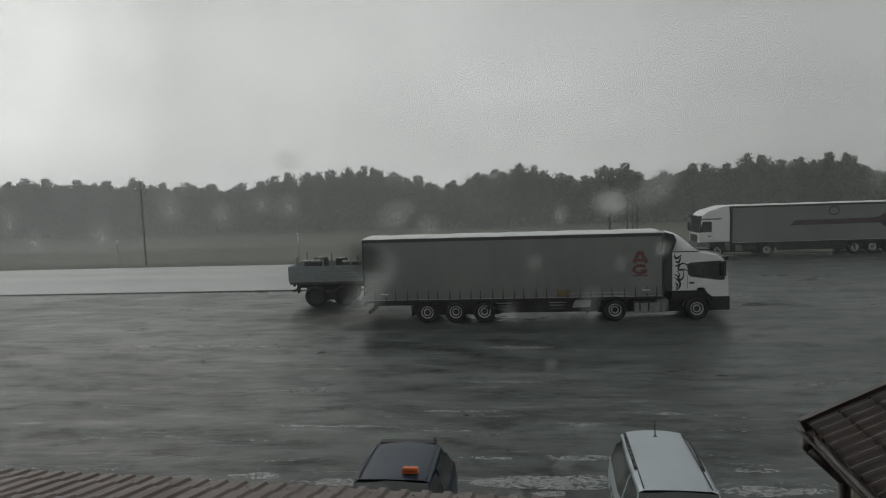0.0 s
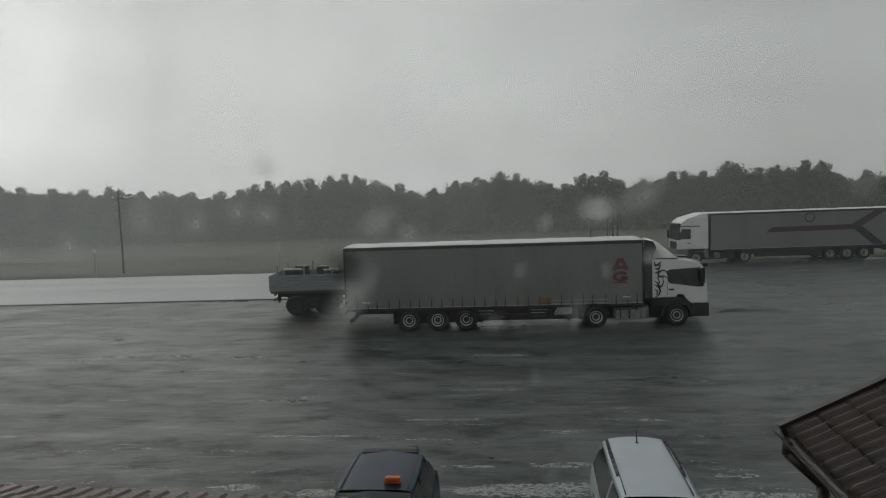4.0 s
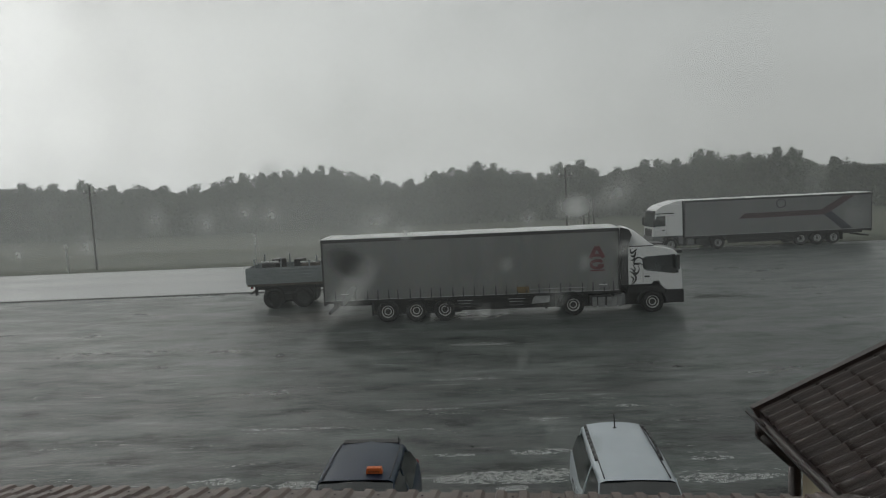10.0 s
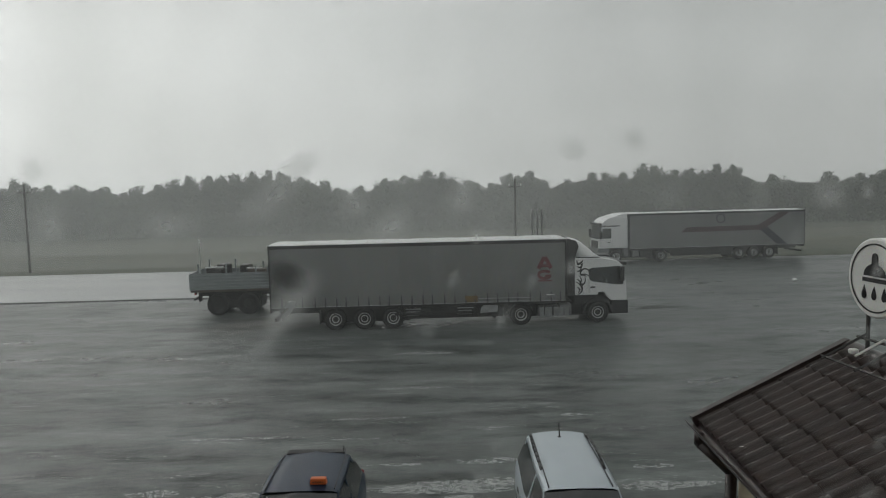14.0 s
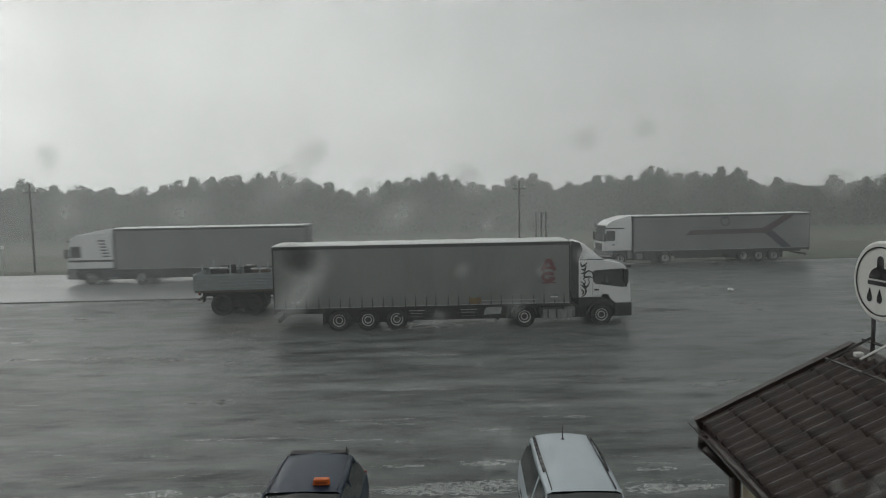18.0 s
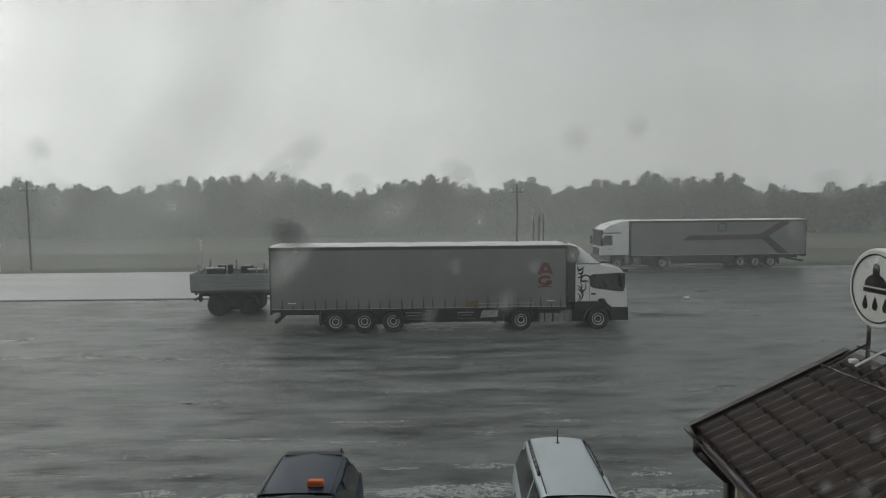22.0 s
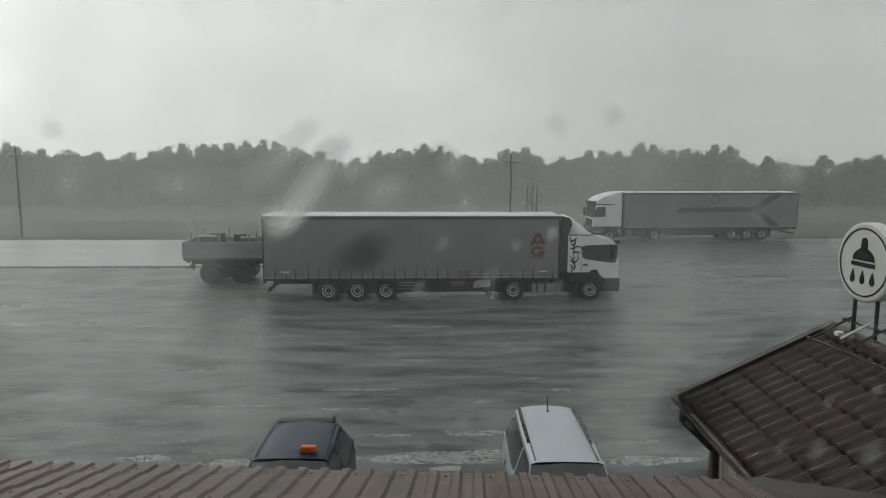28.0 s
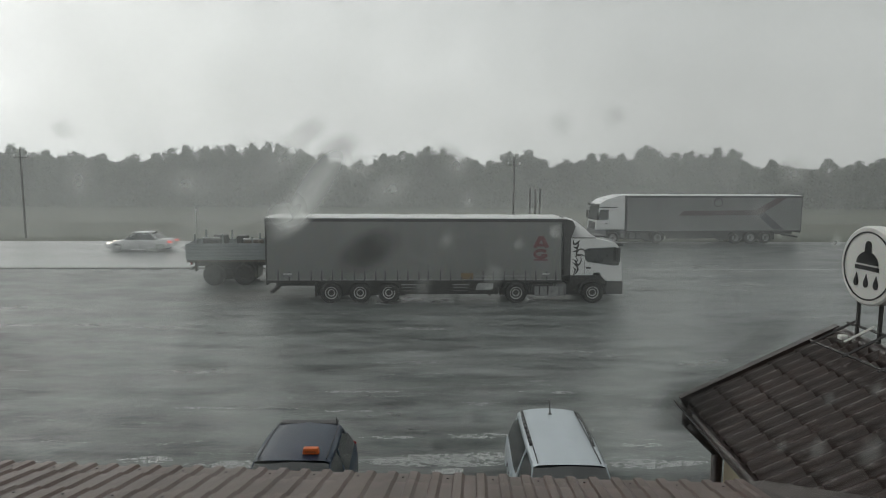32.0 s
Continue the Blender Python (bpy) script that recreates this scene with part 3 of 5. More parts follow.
def plant(x, y, top):
    s = top / 8.0
    m = pose(x, y, 0, 0, 0, rnd.uniform(0, 360)) @ Matrix.Diagonal((rnd.uniform(0.85, 1.2), rnd.uniform(0.85, 1.2), s, 1))
    c = copy_thing(rnd.choice(trees), m)
    c.scale = m.to_scale()
    swaying.append((c, m, rnd.uniform(0.4, 1.5), rnd.uniform(0, 6.28), rnd.uniform(1.5, 2.6)))


for x, top in zip(TREE_X, TREE_TOP):
    plant(x, 100 + rnd.uniform(-0.5, 0.5), top)
for y, step, drop in ((101.5, 2.4, 0.75), (104, 2.3, 1.0), (107, 2.6, 0.9)):
    x = -98 + rnd.random()
    while x < 98:
        plant(x, y + rnd.uniform(-0.8, 0.8), float(np.interp(x / (y / 100), TREE_X, TREE_TOP)) - drop + rnd.uniform(-0.7, 0.45))
        x += step * rnd.uniform(0.7, 1.3)
for t in trees:
    t.matrix_world = pose(-104 - 4 * trees.index(t), 108, 0)

# underwood that closes the belt near the ground
verts, faces = [], []
rnd = random.Random(9)
for k in range(30000):
    x, y, z = rnd.uniform(-110, 110), rnd.uniform(98.5, 106), 5.0 * rnd.random() ** 1.1
    s, a = rnd.uniform(0.16, 0.34), rnd.uniform(0, 3.14)
    u, w = Vector((math.cos(a), math.sin(a) * 0.5, rnd.uniform(-0.5, 0.5))) * s, Vector((rnd.uniform(-0.3, 0.3), rnd.uniform(-0.4, 0.4), 1)) * s
    p, n = Vector((x, y, z)), len(verts)
    verts += [tuple(p + u), tuple(p + w), tuple(p - u), tuple(p - w)]
    faces.append((n, n + 1, n + 2, n + 3))
me = bpy.data.meshes.new("undergrowth")
me.from_pydata(verts, [], faces)
me.materials.append(M["leaf"])
tagged(new("undergrowth", me), "dense dark undergrowth along the foot of the trees", "bushes", kind="stuff")

# ---- flat sheets standing in for rain haze between the near things and the trees ----
veils = []
for y, veil in ((14.6, "veil_lot"), (21.0, "veil_lot"), (27.8, "veil"), (39.3, "veil_mid"), (58.7, "veil_far"), (73, "veil_far"), (88, "veil_far")):
    bm = NB()
    v = [bm.verts.new(p) for p in ((-700, 0, 0.06), (700, 0, 0.06), (700, 0, 140), (-700, 0, 140))]
    bm.faces.new(v)
    ob = part("rain_veil", bm, veil, label="thin grey sheet standing in for rain haze", category="rain", kind="stuff")
    ob.location = (0, y, 0)
    veils.append((ob, y))

# pale splash sheet, added to weaken the dark reflections on the lot
bm = NB()
bm.faces.new([bm.verts.new(p) for p in ((-400, 6.0, 0), (400, 6.0, 0), (400, 40.5, 0), (-400, 40.5, 0))])
splash = part("splash_mist", bm, "splash", label="pale streaky sheet of splash mist added to brighten the lot", category="rain", kind="stuff")
splash.location = (0, 0, 0.07)
splash.visible_shadow = False

# ---- canopy roof of profiled sheet below the window ----
TURN = -5.0          # the two buildings stand a little askew to the lot
canopy = thing("canopy_roof", pose(-1.30, 5.66, 3.505, -12.0, 0, TURN), "brown profiled steel canopy roof, wet and sloping", "roof", kind="structure")


def profiled(width, deep):
    """One step of sheet: trapezoid ribs running down the slope, the lower edge pressed proud of the step below."""
    prof, pitch, h = [], 0.20, 0.023
    n = round(width / pitch)
    for i in range(n):
        x = i * pitch
        prof += [(x, 0), (x + 0.088, 0), (x + 0.098, h), (x + 0.165, h), (x + 0.192, 0)]
    prof.append((n * pitch, 0))
    prof += [(x, z - 0.012) for x, z in reversed(prof)]
    return loft(NB(), [[(x, y, z + lift) for x, z in prof] for y, lift in ((-deep - 0.01, 0.0), (0.0, 0.016))])


step_meshes = [mesh_of("roof_sheet", profiled(1.0, d), "sheet") for d in (0.30, 0.52)]
for i in range(-6, 3):
    for k in range(10):
        shared("roof_sheet", step_meshes[min(k, 1)], canopy, (i * 1.0, 0.0 if k == 0 else 0.22 - 0.52 * k, 0.0 if i % 2 else 0.003))
screw_mesh = mesh_of("screw", lathe(NB(), [(0.0, 0.008), (0.010, 0.006), (0.012, 0.0)], (0, 0, 0), "z", 8), "steel")
for i in range(-30, 15):
    for k in range(3):
        if (i + k) % 2 == 0:
            shared("screw", screw_mesh, canopy, (i * 0.2 + 0.04, (-0.12, -0.95, -1.99)[k], 0.014))
part("edge_trim", box(NB(), (-6.0, -0.005, -0.10), (3.0, 0.02, -0.006)), "tile_trim", canopy, "brown eaves strip")
part("valley_sheet", box(NB(), (3.0, -5.3, 0.0), (5.6, -0.02, 0.012)), "sheet_cover", canopy, "flat brown sheet closing the canopy against the tiled roof")
part("flashing", prism(NB(), [(2.95, 0.016), (2.99, 0.05), (3.06, 0.05), (3.10, 0.016)], "y", -5.3, 0.03), "sheet", canopy, "folded brown flashing")

# ---- neighbouring wash house with a metal-tile gable roof ----
EAVE = 3.55
wash = thing("wash_house", pose(2.105, 7.60, -0.06, 0, 0, -4.4), "small cream wash house under a brown metal-tile gable roof", "house", kind="structure")
SLOPE, RUN = radians(27.2), 1.717
part("wall", box(NB(), (0.38, -6.0, 0), (3.0, -0.30, EAVE - 0.02)), "plaster", wash, "cream plastered wall")
part("wall", prism(NB(), [(0.40, EAVE - 0.02), (3.0, EAVE - 0.02), (1.70, EAVE + 0.72)], "y", -0.5, -0.31), "plaster", wash, "cream plastered gable")


def tile_course(width):
    """One course of wavy metal tile, with a raised lower edge."""
    bm, wave, depth = NB(), 0.186, 0.35
    n = round(width / wave) * 8
    rows = []
    for v, lift in ((0.0, -0.006), (0.0, 0.010), (depth * 0.5, 0.005), (depth + 0.012, 0.0)):
        rows.append([bm.verts.new((v, -i * wave / 8, lift + 0.028 * math.cos(i * math.pi / 4) + 0.012 * math.sin(i * math.pi / 2))) for i in range(n + 1)])
    for a, b in zip(rows, rows[1:]):
        for i in range(n):
            bm.faces.new((a[i], b[i], b[i + 1], a[i + 1]))
    bmesh.ops.recalc_face_normals(bm, faces=bm.faces)
    for f in bm.faces:
        f.smooth = abs(f.calc_center_median().x) > 0.001
    return bm


course_mesh = mesh_of("tile_course", tile_course(1.116), "tile")
for side in (0, 1):
    for r in range(6):
        for c in range(6):
            ob = new("tile_course", course_mesh)
            ob.parent = wash
            up = r * 0.345 - 0.02
            x = up * math.cos(SLOPE) if side == 0 else 2 * RUN - up * math.cos(SLOPE)
            y = -0.02 - c * 1.116 if side == 0 else -0.02 - (c + 1) * 1.116
            ob.matrix_local = Matrix.Translation((x, y, EAVE + 0.045 + up * math.sin(SLOPE))) @ pose(0, 0, 0, 0, 0, 0 if side == 0 else 180) @ pose(0, 0, 0, 0, -math.degrees(SLOPE), 0) @ Matrix.Diagonal((0.6 if r == 5 else 1, 1, 1, 1))
deck = [(0, EAVE), (RUN, EAVE + RUN * math.tan(SLOPE)), (2 * RUN, EAVE), (2 * RUN, EAVE - 0.05), (RUN, EAVE + RUN * math.tan(SLOPE) - 0.06), (0, EAVE - 0.05)]
part("roof_deck", prism(NB(), deck, "y", -6.7, -0.03), "tile_trim", wash)
for side in (0, 1):
    bm = box(NB(), (-0.06, -0.07, -0.06), (RUN / math.cos(SLOPE) + 0.02, 0.03, 0.07))
    ob = part("verge_trim", bm, "tile_trim", wash, "dark brown verge trim")
    ob.matrix_local = Matrix.Translation((0 if side == 0 else 2 * RUN, 0, EAVE + 0.02)) @ pose(0, 0, 0, 0, 0, 0) @ (pose(0, 0, 0, 0, -math.degrees(SLOPE), 0) if side == 0 else pose(0, 0, 0, 0, 180 + math.degrees(SLOPE), 0))
ridge = lathe(NB(), [(0.10, -6.6), (0.10, 0.02)], (RUN, 0, EAVE + RUN * math.tan(SLOPE) - 0.02), "y", 16)
cover = part("abutment_sheet", prism(NB(), [(-0.14, -2.20), (0.0, -2.26), (0.62, -3.13), (1.75, -4.8), (-0.14, -4.8)], "z", 0.085, 0.093), "sheet_cover", wash, "flat brown sheet lapped over the tiles")
cover.matrix_local = Matrix.Translation((0, 0, EAVE)) @ pose(0, 0, 0, 0, -math.degrees(SLOPE), 0)
part("ridge_cap", smooth(ridge), "tile_trim", wash, "dark brown ridge cap")
gutter = NB()
prof = [(-0.05 + 0.065 * math.cos(a), 0.065 * math.sin(a)) for a in np.linspace(math.pi, 2 * math.pi, 9)]
prof += [(-0.05 + 0.055 * math.cos(a), 0.055 * math.sin(a)) for a in np.linspace(2 * math.pi, math.pi, 9)]
prism(gutter, [(x, z + EAVE - 0.02) for x, z in prof], "y", -6.6, 0.10)
part("gutter", gutter, "tile_trim", wash, "dark brown rain gutter")
bm = NB()
for a, b in (((-0.05, -0.25, EAVE - 0.06), (-0.05, -0.25, EAVE - 0.2)), ((-0.05, -0.25, EAVE - 0.18), (0.27, -0.36, EAVE - 0.48)), ((0.27, -0.36, EAVE - 0.46), (0.27, -0.36, 0.1))):
    rod(bm, a, b, 0.065, 12)
part("downpipe", smooth(bm), "tile_trim", wash, "dark brown downpipe")

# ---- lorries ----


def wheel(parent, x, y, r, width, out, rim_mat="rim", name="wheel"):
    """A tyre with a dished rim and a hub; out is +1 or -1: the side on which the rim shows."""
    h = width / 2
    bm = lathe(NB(), [(r * 0.56, -h * 0.8), (r * 0.62, -h), (r * 0.93, -h), (r, -h * 0.7), (r, h * 0.7), (r * 0.93, h), (r * 0.62, h), (r * 0.56, h * 0.8)], (0, 0, 0), "y", 28)
    w = part(name, smooth(bm), "rubber", parent)
    w.location = (x, y, r)
    o = out * h
    lip = lathe(NB(), [(r * 0.57, o * 0.85), (r * 0.555, o * 1.02), (r * 0.515, o * 1.0), (r * 0.49, o * 0.55)], (0, 0, 0), "y", 28)
    part("rim", smooth(lip), rim_mat, w, "pale steel rim")
    part("wheel_disc", smooth(lathe(NB(), [(r * 0.52, o * 0.55), (r * 0.36, o * 0.45), (r * 0.0, o * 0.5)], (0, 0, 0), "y", 28)), "rim_dark", w)
    part("hub", smooth(lathe(NB(), [(r * 0.345, o * 0.5), (r * 0.335, o * 0.78), (r * 0.27, o * 0.8), (r * 0.25, o * 0.55)], (0, 0, 0), "y", 20)), rim_mat, w, "steel hub ring")
    return w


def ribbon(bm, pts, width, y, taper=True):
    """A painted stroke on a side wall: a smooth band that narrows to its ends, in the plane y."""
    dense = []
    for k in range(len(pts) - 1):
        p0, p1, p2, p3 = (Vector(pts[max(0, min(len(pts) - 1, k + d))]) for d in (-1, 0, 1, 2))
        for i in range(6):
            t = i / 6
            dense.append(0.5 * (2 * p1 + (p2 - p0) * t + (2 * p0 - 5 * p1 + 4 * p2 - p3) * t * t + (3 * p1 - p0 - 3 * p2 + p3) * t ** 3))
    dense.append(Vector(pts[-1]))
    rows = []
    for i, p in enumerate(dense):
        d = (dense[min(i + 1, len(dense) - 1)] - dense[max(i - 1, 0)]).normalized()
        n = Vector((-d.y, d.x))
        w = width * (math.sin(math.pi * (0.08 + 0.84 * i / (len(dense) - 1))) if taper else 1) / 2
        rows.append([bm.verts.new((q.x, y, q.y)) for q in (p + n * w, p - n * w)])
    for a, b in zip(rows, rows[1:]):
        bm.faces.new((a[0], b[0], b[1], a[1]))
    return bm


def trailer(truck, xr, xf, axles, curtain, straps=True, top=3.93, guard_to=2.55):
    """A curtain-sided trailer under its lorry: roof, curtains, rails, chassis, legs, wheels."""
    h, floor = 1.27, 1.12
    # rounded, slightly sagging white roof tarp
    bm, rings, n = NB(), [], 28
    for i in range(n + 1):
        x = xr + (xf - xr) * i / n
        sag = 0.018 * math.sin(i * 2.3) + 0.012 * math.sin(i * 5.1 + 1)
        rings.append([(x, -h, top - 0.02), (x, -h + 0.06, top + 0.002 + sag * 0.6), (x, 0, top + 0.02 + sag), (x, h - 0.06, top + 0.002 + sag * 0.6), (x, h, top - 0.02)])
    part("roof", smooth(loft(bm, rings)), "tarp_roof", truck, "sagging white tarpaulin roof")
    for s in (-1, 1):
        # the curtain bulges a little between its pillars
        bm, nx, nz = NB(), 54, 6
        g = []
        for k in range(nz + 1):
            v = k / nz
            g.append([bm.verts.new((xr + 0.07 + (xf - xr - 0.14) * i / nx, s * (h + 0.012 + 0.022 * math.sin(math.pi * v) * abs(math.sin(i * math.pi / 9)) + 0.006 * math.sin(i * 1.7 + k)), floor + (top - 0.16 - floor) * v)) for i in range(nx + 1)])
        for a, b in zip(g, g[1:]):
            for i in range(nx):
                bm.faces.new((a[i], a[i + 1], b[i + 1], b[i]))
        c = part("curtain", smooth(bm), curtain, truck, "grey tarpaulin side curtain")
        part("top_rail", box(NB(), (xr, s * h - 0.02, top - 0.17), (xf, s * (h + 0.02) + 0.02, top - 0.03)), "tarp_dark", truck, "dark curtain rail")
        part("side_rail", rounded(box(NB(), (xr, s * h - 0.03, floor - 0.14), (xf, s * h + 0.03, floor - 0.0)), 0.01, 1), "chassis", truck)
        part("rail_edge", box(NB(), (xr, s * (h + 0.034) - 0.003, floor - 0.022), (xf, s * (h + 0.034) + 0.003, floor + 0.004)), "galv", truck, "pale edge of the load floor")
        for x in (xr, xf - 0.06):
            part("corner_post", box(NB(), (x, s * h - 0.04, floor - 0.1), (x + 0.06, s * h + 0.025, top - 0.05)), "tarp_dark", truck, "dark corner post")
        part("guard_rail", box(NB(), (xr + 5.6, s * h - 0.03, 0.62), (xf - 4.2, s * h, 0.74)), "chassis", truck)
        part("side_guard", box(NB(), (axles[2] + 0.75, s * 1.12 - 0.02, 0.42), (guard_to, s * 1.12 + 0.02, 1.0)), "chassis", truck, "dark side guard")
        if straps:
            me = STRAP
            i = 0
            x = xr + 0.55
            while x < xf - 0.3:
                ob = shared("strap", me, c, (x, s * (h + 0.045), floor - 0.02))
                x += (0.50, 0.42, 0.56, 0.47)[i % 4]
                i += 1
    part("rear_wall", box(NB(), (xr, -h, floor), (xr + 0.05, h, top - 0.03)), "grey_plastic", truck, "rear doors")
    part("front_wall", box(NB(), (xf - 0.05, -h + 0.02, floor), (xf - 0.01, h - 0.02, top - 0.03)), "grey_plastic", truck, "front bulkhead")
    part("load_floor", box(NB(), (xr + 0.05, -h + 0.03, floor - 0.12), (xf - 0.06, h - 0.03, floor)), "chassis", truck)
    for s in (-0.5, 0.5):
        part("chassis_beam", box(NB(), (xr + 0.3, s - 0.07, 0.72), (xf - 1.0, s + 0.07, floor - 0.1)), "chassis", truck)
    part("underrun_bar", box(NB(), (xr + 0.15, -1.15, 0.45), (xr + 0.27, 1.15, 0.6)), "chassis", truck)
    part("lamp_board", box(NB(), (xr - 0.02, -1.2, 0.86), (xr + 0.06, 1.2, 1.0)), "chassis", truck)
    for s in (-1, 1):
        part("mudflap", box(NB(), (axles[0] - 0.72, s * 1.05 - 0.22, 0.3), (axles[0] - 0.69, s * 1.05 + 0.22, 0.95)), "black_plastic", truck)
        part("tail_lamp", box(NB(), (xr - 0.035, s * 1.0 - 0.16, 0.88), (xr - 0.02, s * 1.0 + 0.16, 0.98)), "tail_off", truck)
        part("mudguard", box(NB(), (axles[0] - 0.7, s * 1.08 - 0.2, 1.02), (axles[2] + 0.65, s * 1.08 + 0.2, 1.05)), "chassis", truck)
        part("landing_leg", box(NB(), (xf - 3.35, s * 0.8 - 0.07, 0.30), (xf - 3.22, s * 0.8 + 0.07, floor)), "chassis", truck)
        part("toolbox", rounded(box(NB(), (axles[2] + 1.0, s * 1.0 - 0.2, 0.55), (axles[2] + 1.75, s * 1.0 + 0.22, 0.95)), 0.03, 1), "black_plastic", truck, "black storage box")
    # dark block added between the wheels to stop light and give the underside's shade
    part("shade_block", box(NB(), (axles[0] - 0.75, -0.82, 0.30), (axles[2] + 0.75, 0.82, 0.98)), "chassis", truck, "dark block standing in for the shade between the trailer wheels")
    wheels = []
    for x in axles:
        for s in (-1, 1):
            wheels.append(wheel(truck, x, s * 1.08, 0.5, 0.36, s))
        part("axle", rod(NB(), (x, -1.0, 0.5), (x, 1.0, 0.5), 0.07), "chassis", truck)
    return wheels


STRAP = mesh_of("strap", box(box(NB(), (-0.022, -0.006, 0), (0.022, 0.006, 0.42)), (-0.035, -0.012, 0.05), (0.035, 0.012, 0.16)), "strap")


def tractor(truck, xb, xc, drive, steer, style, frame_from):
    """A two-axle tractor in front of the trailer: xb cab back, xc cab front."""
    h = 1.22
    wheels = []
    for x in (drive, steer):
        for s in (-1, 1):
            wheels.append(wheel(truck, x, s * (1.05 if x == drive else 1.08), 0.5, 0.55 if x == drive else 0.32, s))
        part("axle", rod(NB(), (x, -1.0, 0.5), (x, 1.0, 0.5), 0.08), "chassis", truck)
    for s in (-0.4, 0.4):
        part("chassis_beam", box(NB(), (frame_from, s - 0.05, 0.62), (xc - 0.4, s + 0.05, 0.92)), "chassis", truck)
    for s in (-1, 1):
        part("fuel_tank", rounded(box(NB(), (drive + 0.75, s * 0.95 - 0.27, 0.42), (drive + 1.75, s * 0.95 + 0.27, 0.92)), 0.08, 2), "rim_dark", truck, "grey metal fuel tank")
        part("side_box", rounded(box(NB(), (drive + 1.82, s * 0.95 - 0.25, 0.42), (drive + 2.35, s * 0.95 + 0.25, 0.92)), 0.04, 1), "grey_plastic", truck, "grey side panel")
        arc = [(drive + 0.62 * math.cos(a), 0.5 + 0.62 * math.sin(a)) for a in np.linspace(0.25, math.pi - 0.25, 9)]
        arc += [(drive + 0.58 * math.cos(a), 0.5 + 0.58 * math.sin(a)) for a in np.linspace(math.pi - 0.25, 0.25, 9)]
        part("mudguard", prism(NB(), arc, "y", s * 1.05 - 0.28, s * 1.05 + 0.28), "black_plastic", truck)
    if style == "low":
        outline = [(xb, 1.30), (xb, 3.02), (xb + 1.1, 3.04), (xc - 0.42, 2.86), (xc - 0.2, 2.66), (xc - 0.03, 1.85), (xc, 1.02), (xc - 0.72, 1.02), (xc - 0.95, 1.22), (xc - 1.05, 1.42), (xc - 1.32, 1.42), (xc - 1.34, 1.30)]
        win = [(xc - 1.75, 2.05), (xc - 1.78, 2.48), (xc - 1.62, 2.56), (xc - 0.34, 2.62), (xc - 0.17, 1.78), (xc - 0.42, 1.76), (xc - 1.62, 1.93)]
        sill, bump_top = 1.30, 1.04
    else:
        outline = [(xb, 1.18), (xb, 3.62), (xb + 0.9, 3.74), (xc - 0.75, 3.60), (xc - 0.32, 3.30), (xc - 0.22, 3.0), (xc - 0.04, 1.9), (xc, 1.18)]
        win = [(xc - 0.98, 1.98), (xc - 0.98, 2.78), (xc - 0.27, 2.78), (xc - 0.16, 1.98)]
        sill, bump_top = 1.18, 1.18
    cab = part("cab", rounded(prism(NB(), outline, "y", -h, h), 0.07, 3), "white", truck, "white driver's cab")
    for s in (-1, 1):
        part("side_window", prism(NB(), win, "y", s * h - 0.01, s * (h + 0.006)), "glass", cab, "dark side window")
        part("door_seam", box(NB(), (win[0][0] - 0.02 if style == "low" else win[0][0] - 0.1, s * (h + 0.001) - 0.003, sill + 0.1), (win[0][0] + 0.0 if style == "low" else win[0][0] - 0.085, s * (h + 0.001) + 0.003, 2.0)), "grey_plastic", cab)
        part("door_handle", rounded(box(NB(), (win[0][0] + 0.05, s * (h + 0.02) - 0.02, 1.62), (win[0][0] + 0.28, s * (h + 0.02) + 0.02, 1.70)), 0.012, 1), "black_plastic", cab, "black door handle")
        mx = xc - 0.24 if style == "low" else xc
        mir = rounded(box(NB(), (mx - 0.12, s * (h + 0.22) - 0.10, 1.95), (mx + 0.04, s * (h + 0.22) + 0.10, 2.62)), 0.04, 2)
        rod(mir, (mx - 0.2, s * h, 2.55), (mx - 0.06, s * (h + 0.22), 2.5), 0.018, 6)
        rod(mir, (mx - 0.2, s * h, 2.0), (mx - 0.06, s * (h + 0.22), 2.05), 0.018, 6)
        part("mirror", mir, "black_plastic", cab, "black door mirror")
        part("headlamp", rounded(box(NB(), (xc - 0.1, s * 0.95 - 0.2, 0.78), (xc + 0.03, s * 0.95 + 0.2, 0.98)), 0.03, 1), "lamp_off", truck, "clear headlamp")
        part("step", box(NB(), (xc - 0.62, s * (h - 0.06) - 0.06, 0.5), (xc - 0.15, s * (h - 0.06) + 0.06, 0.56)), "grey_plastic", truck)
        part("wheel_arch", prism(NB(), [(steer + 0.68 * math.cos(a), 0.5 + 0.70 * math.sin(a)) for a in np.linspace(0, math.pi, 13)] + [(steer - 0.60, 0.5)] + [(steer + 0.60 * math.cos(a), 0.5 + 0.62 * math.sin(a)) for a in np.linspace(math.pi, 0, 13)], "y", s * h - 0.28 * (s > 0), s * h + 0.28 * (s < 0)), "black_plastic", truck, "black wheel arch")
    slope = [(xc - 0.215, 2.62), (xc - 0.045, 1.86)] if style == "low" else [(xc - 0.215, 3.05), (xc - 0.03, 1.92)]
    (xa, za), (xd, zd) = slope
    # dark block added under the tractor in place of its shade
    part("drive_shade_block", box(NB(), (drive - 0.7, -0.75, 0.32), (xc - 0.5, 0.75, 0.95)), "chassis", truck, "dark block standing in for the shade under the tractor")
    part("windscreen", prism(NB(), [(xa + 0.012, za), (xd + 0.012, zd), (xd - 0.05, zd), (xa - 0.05, za)], "y", -h + 0.07, h - 0.07), "glass", cab, "dark windscreen")
    part("sun_visor", rounded(box(NB(), (xa - 0.02, -h + 0.05, za + 0.02), (xa + 0.22, h - 0.05, za + 0.16)), 0.03, 2), "black_plastic", cab, "dark sun visor")
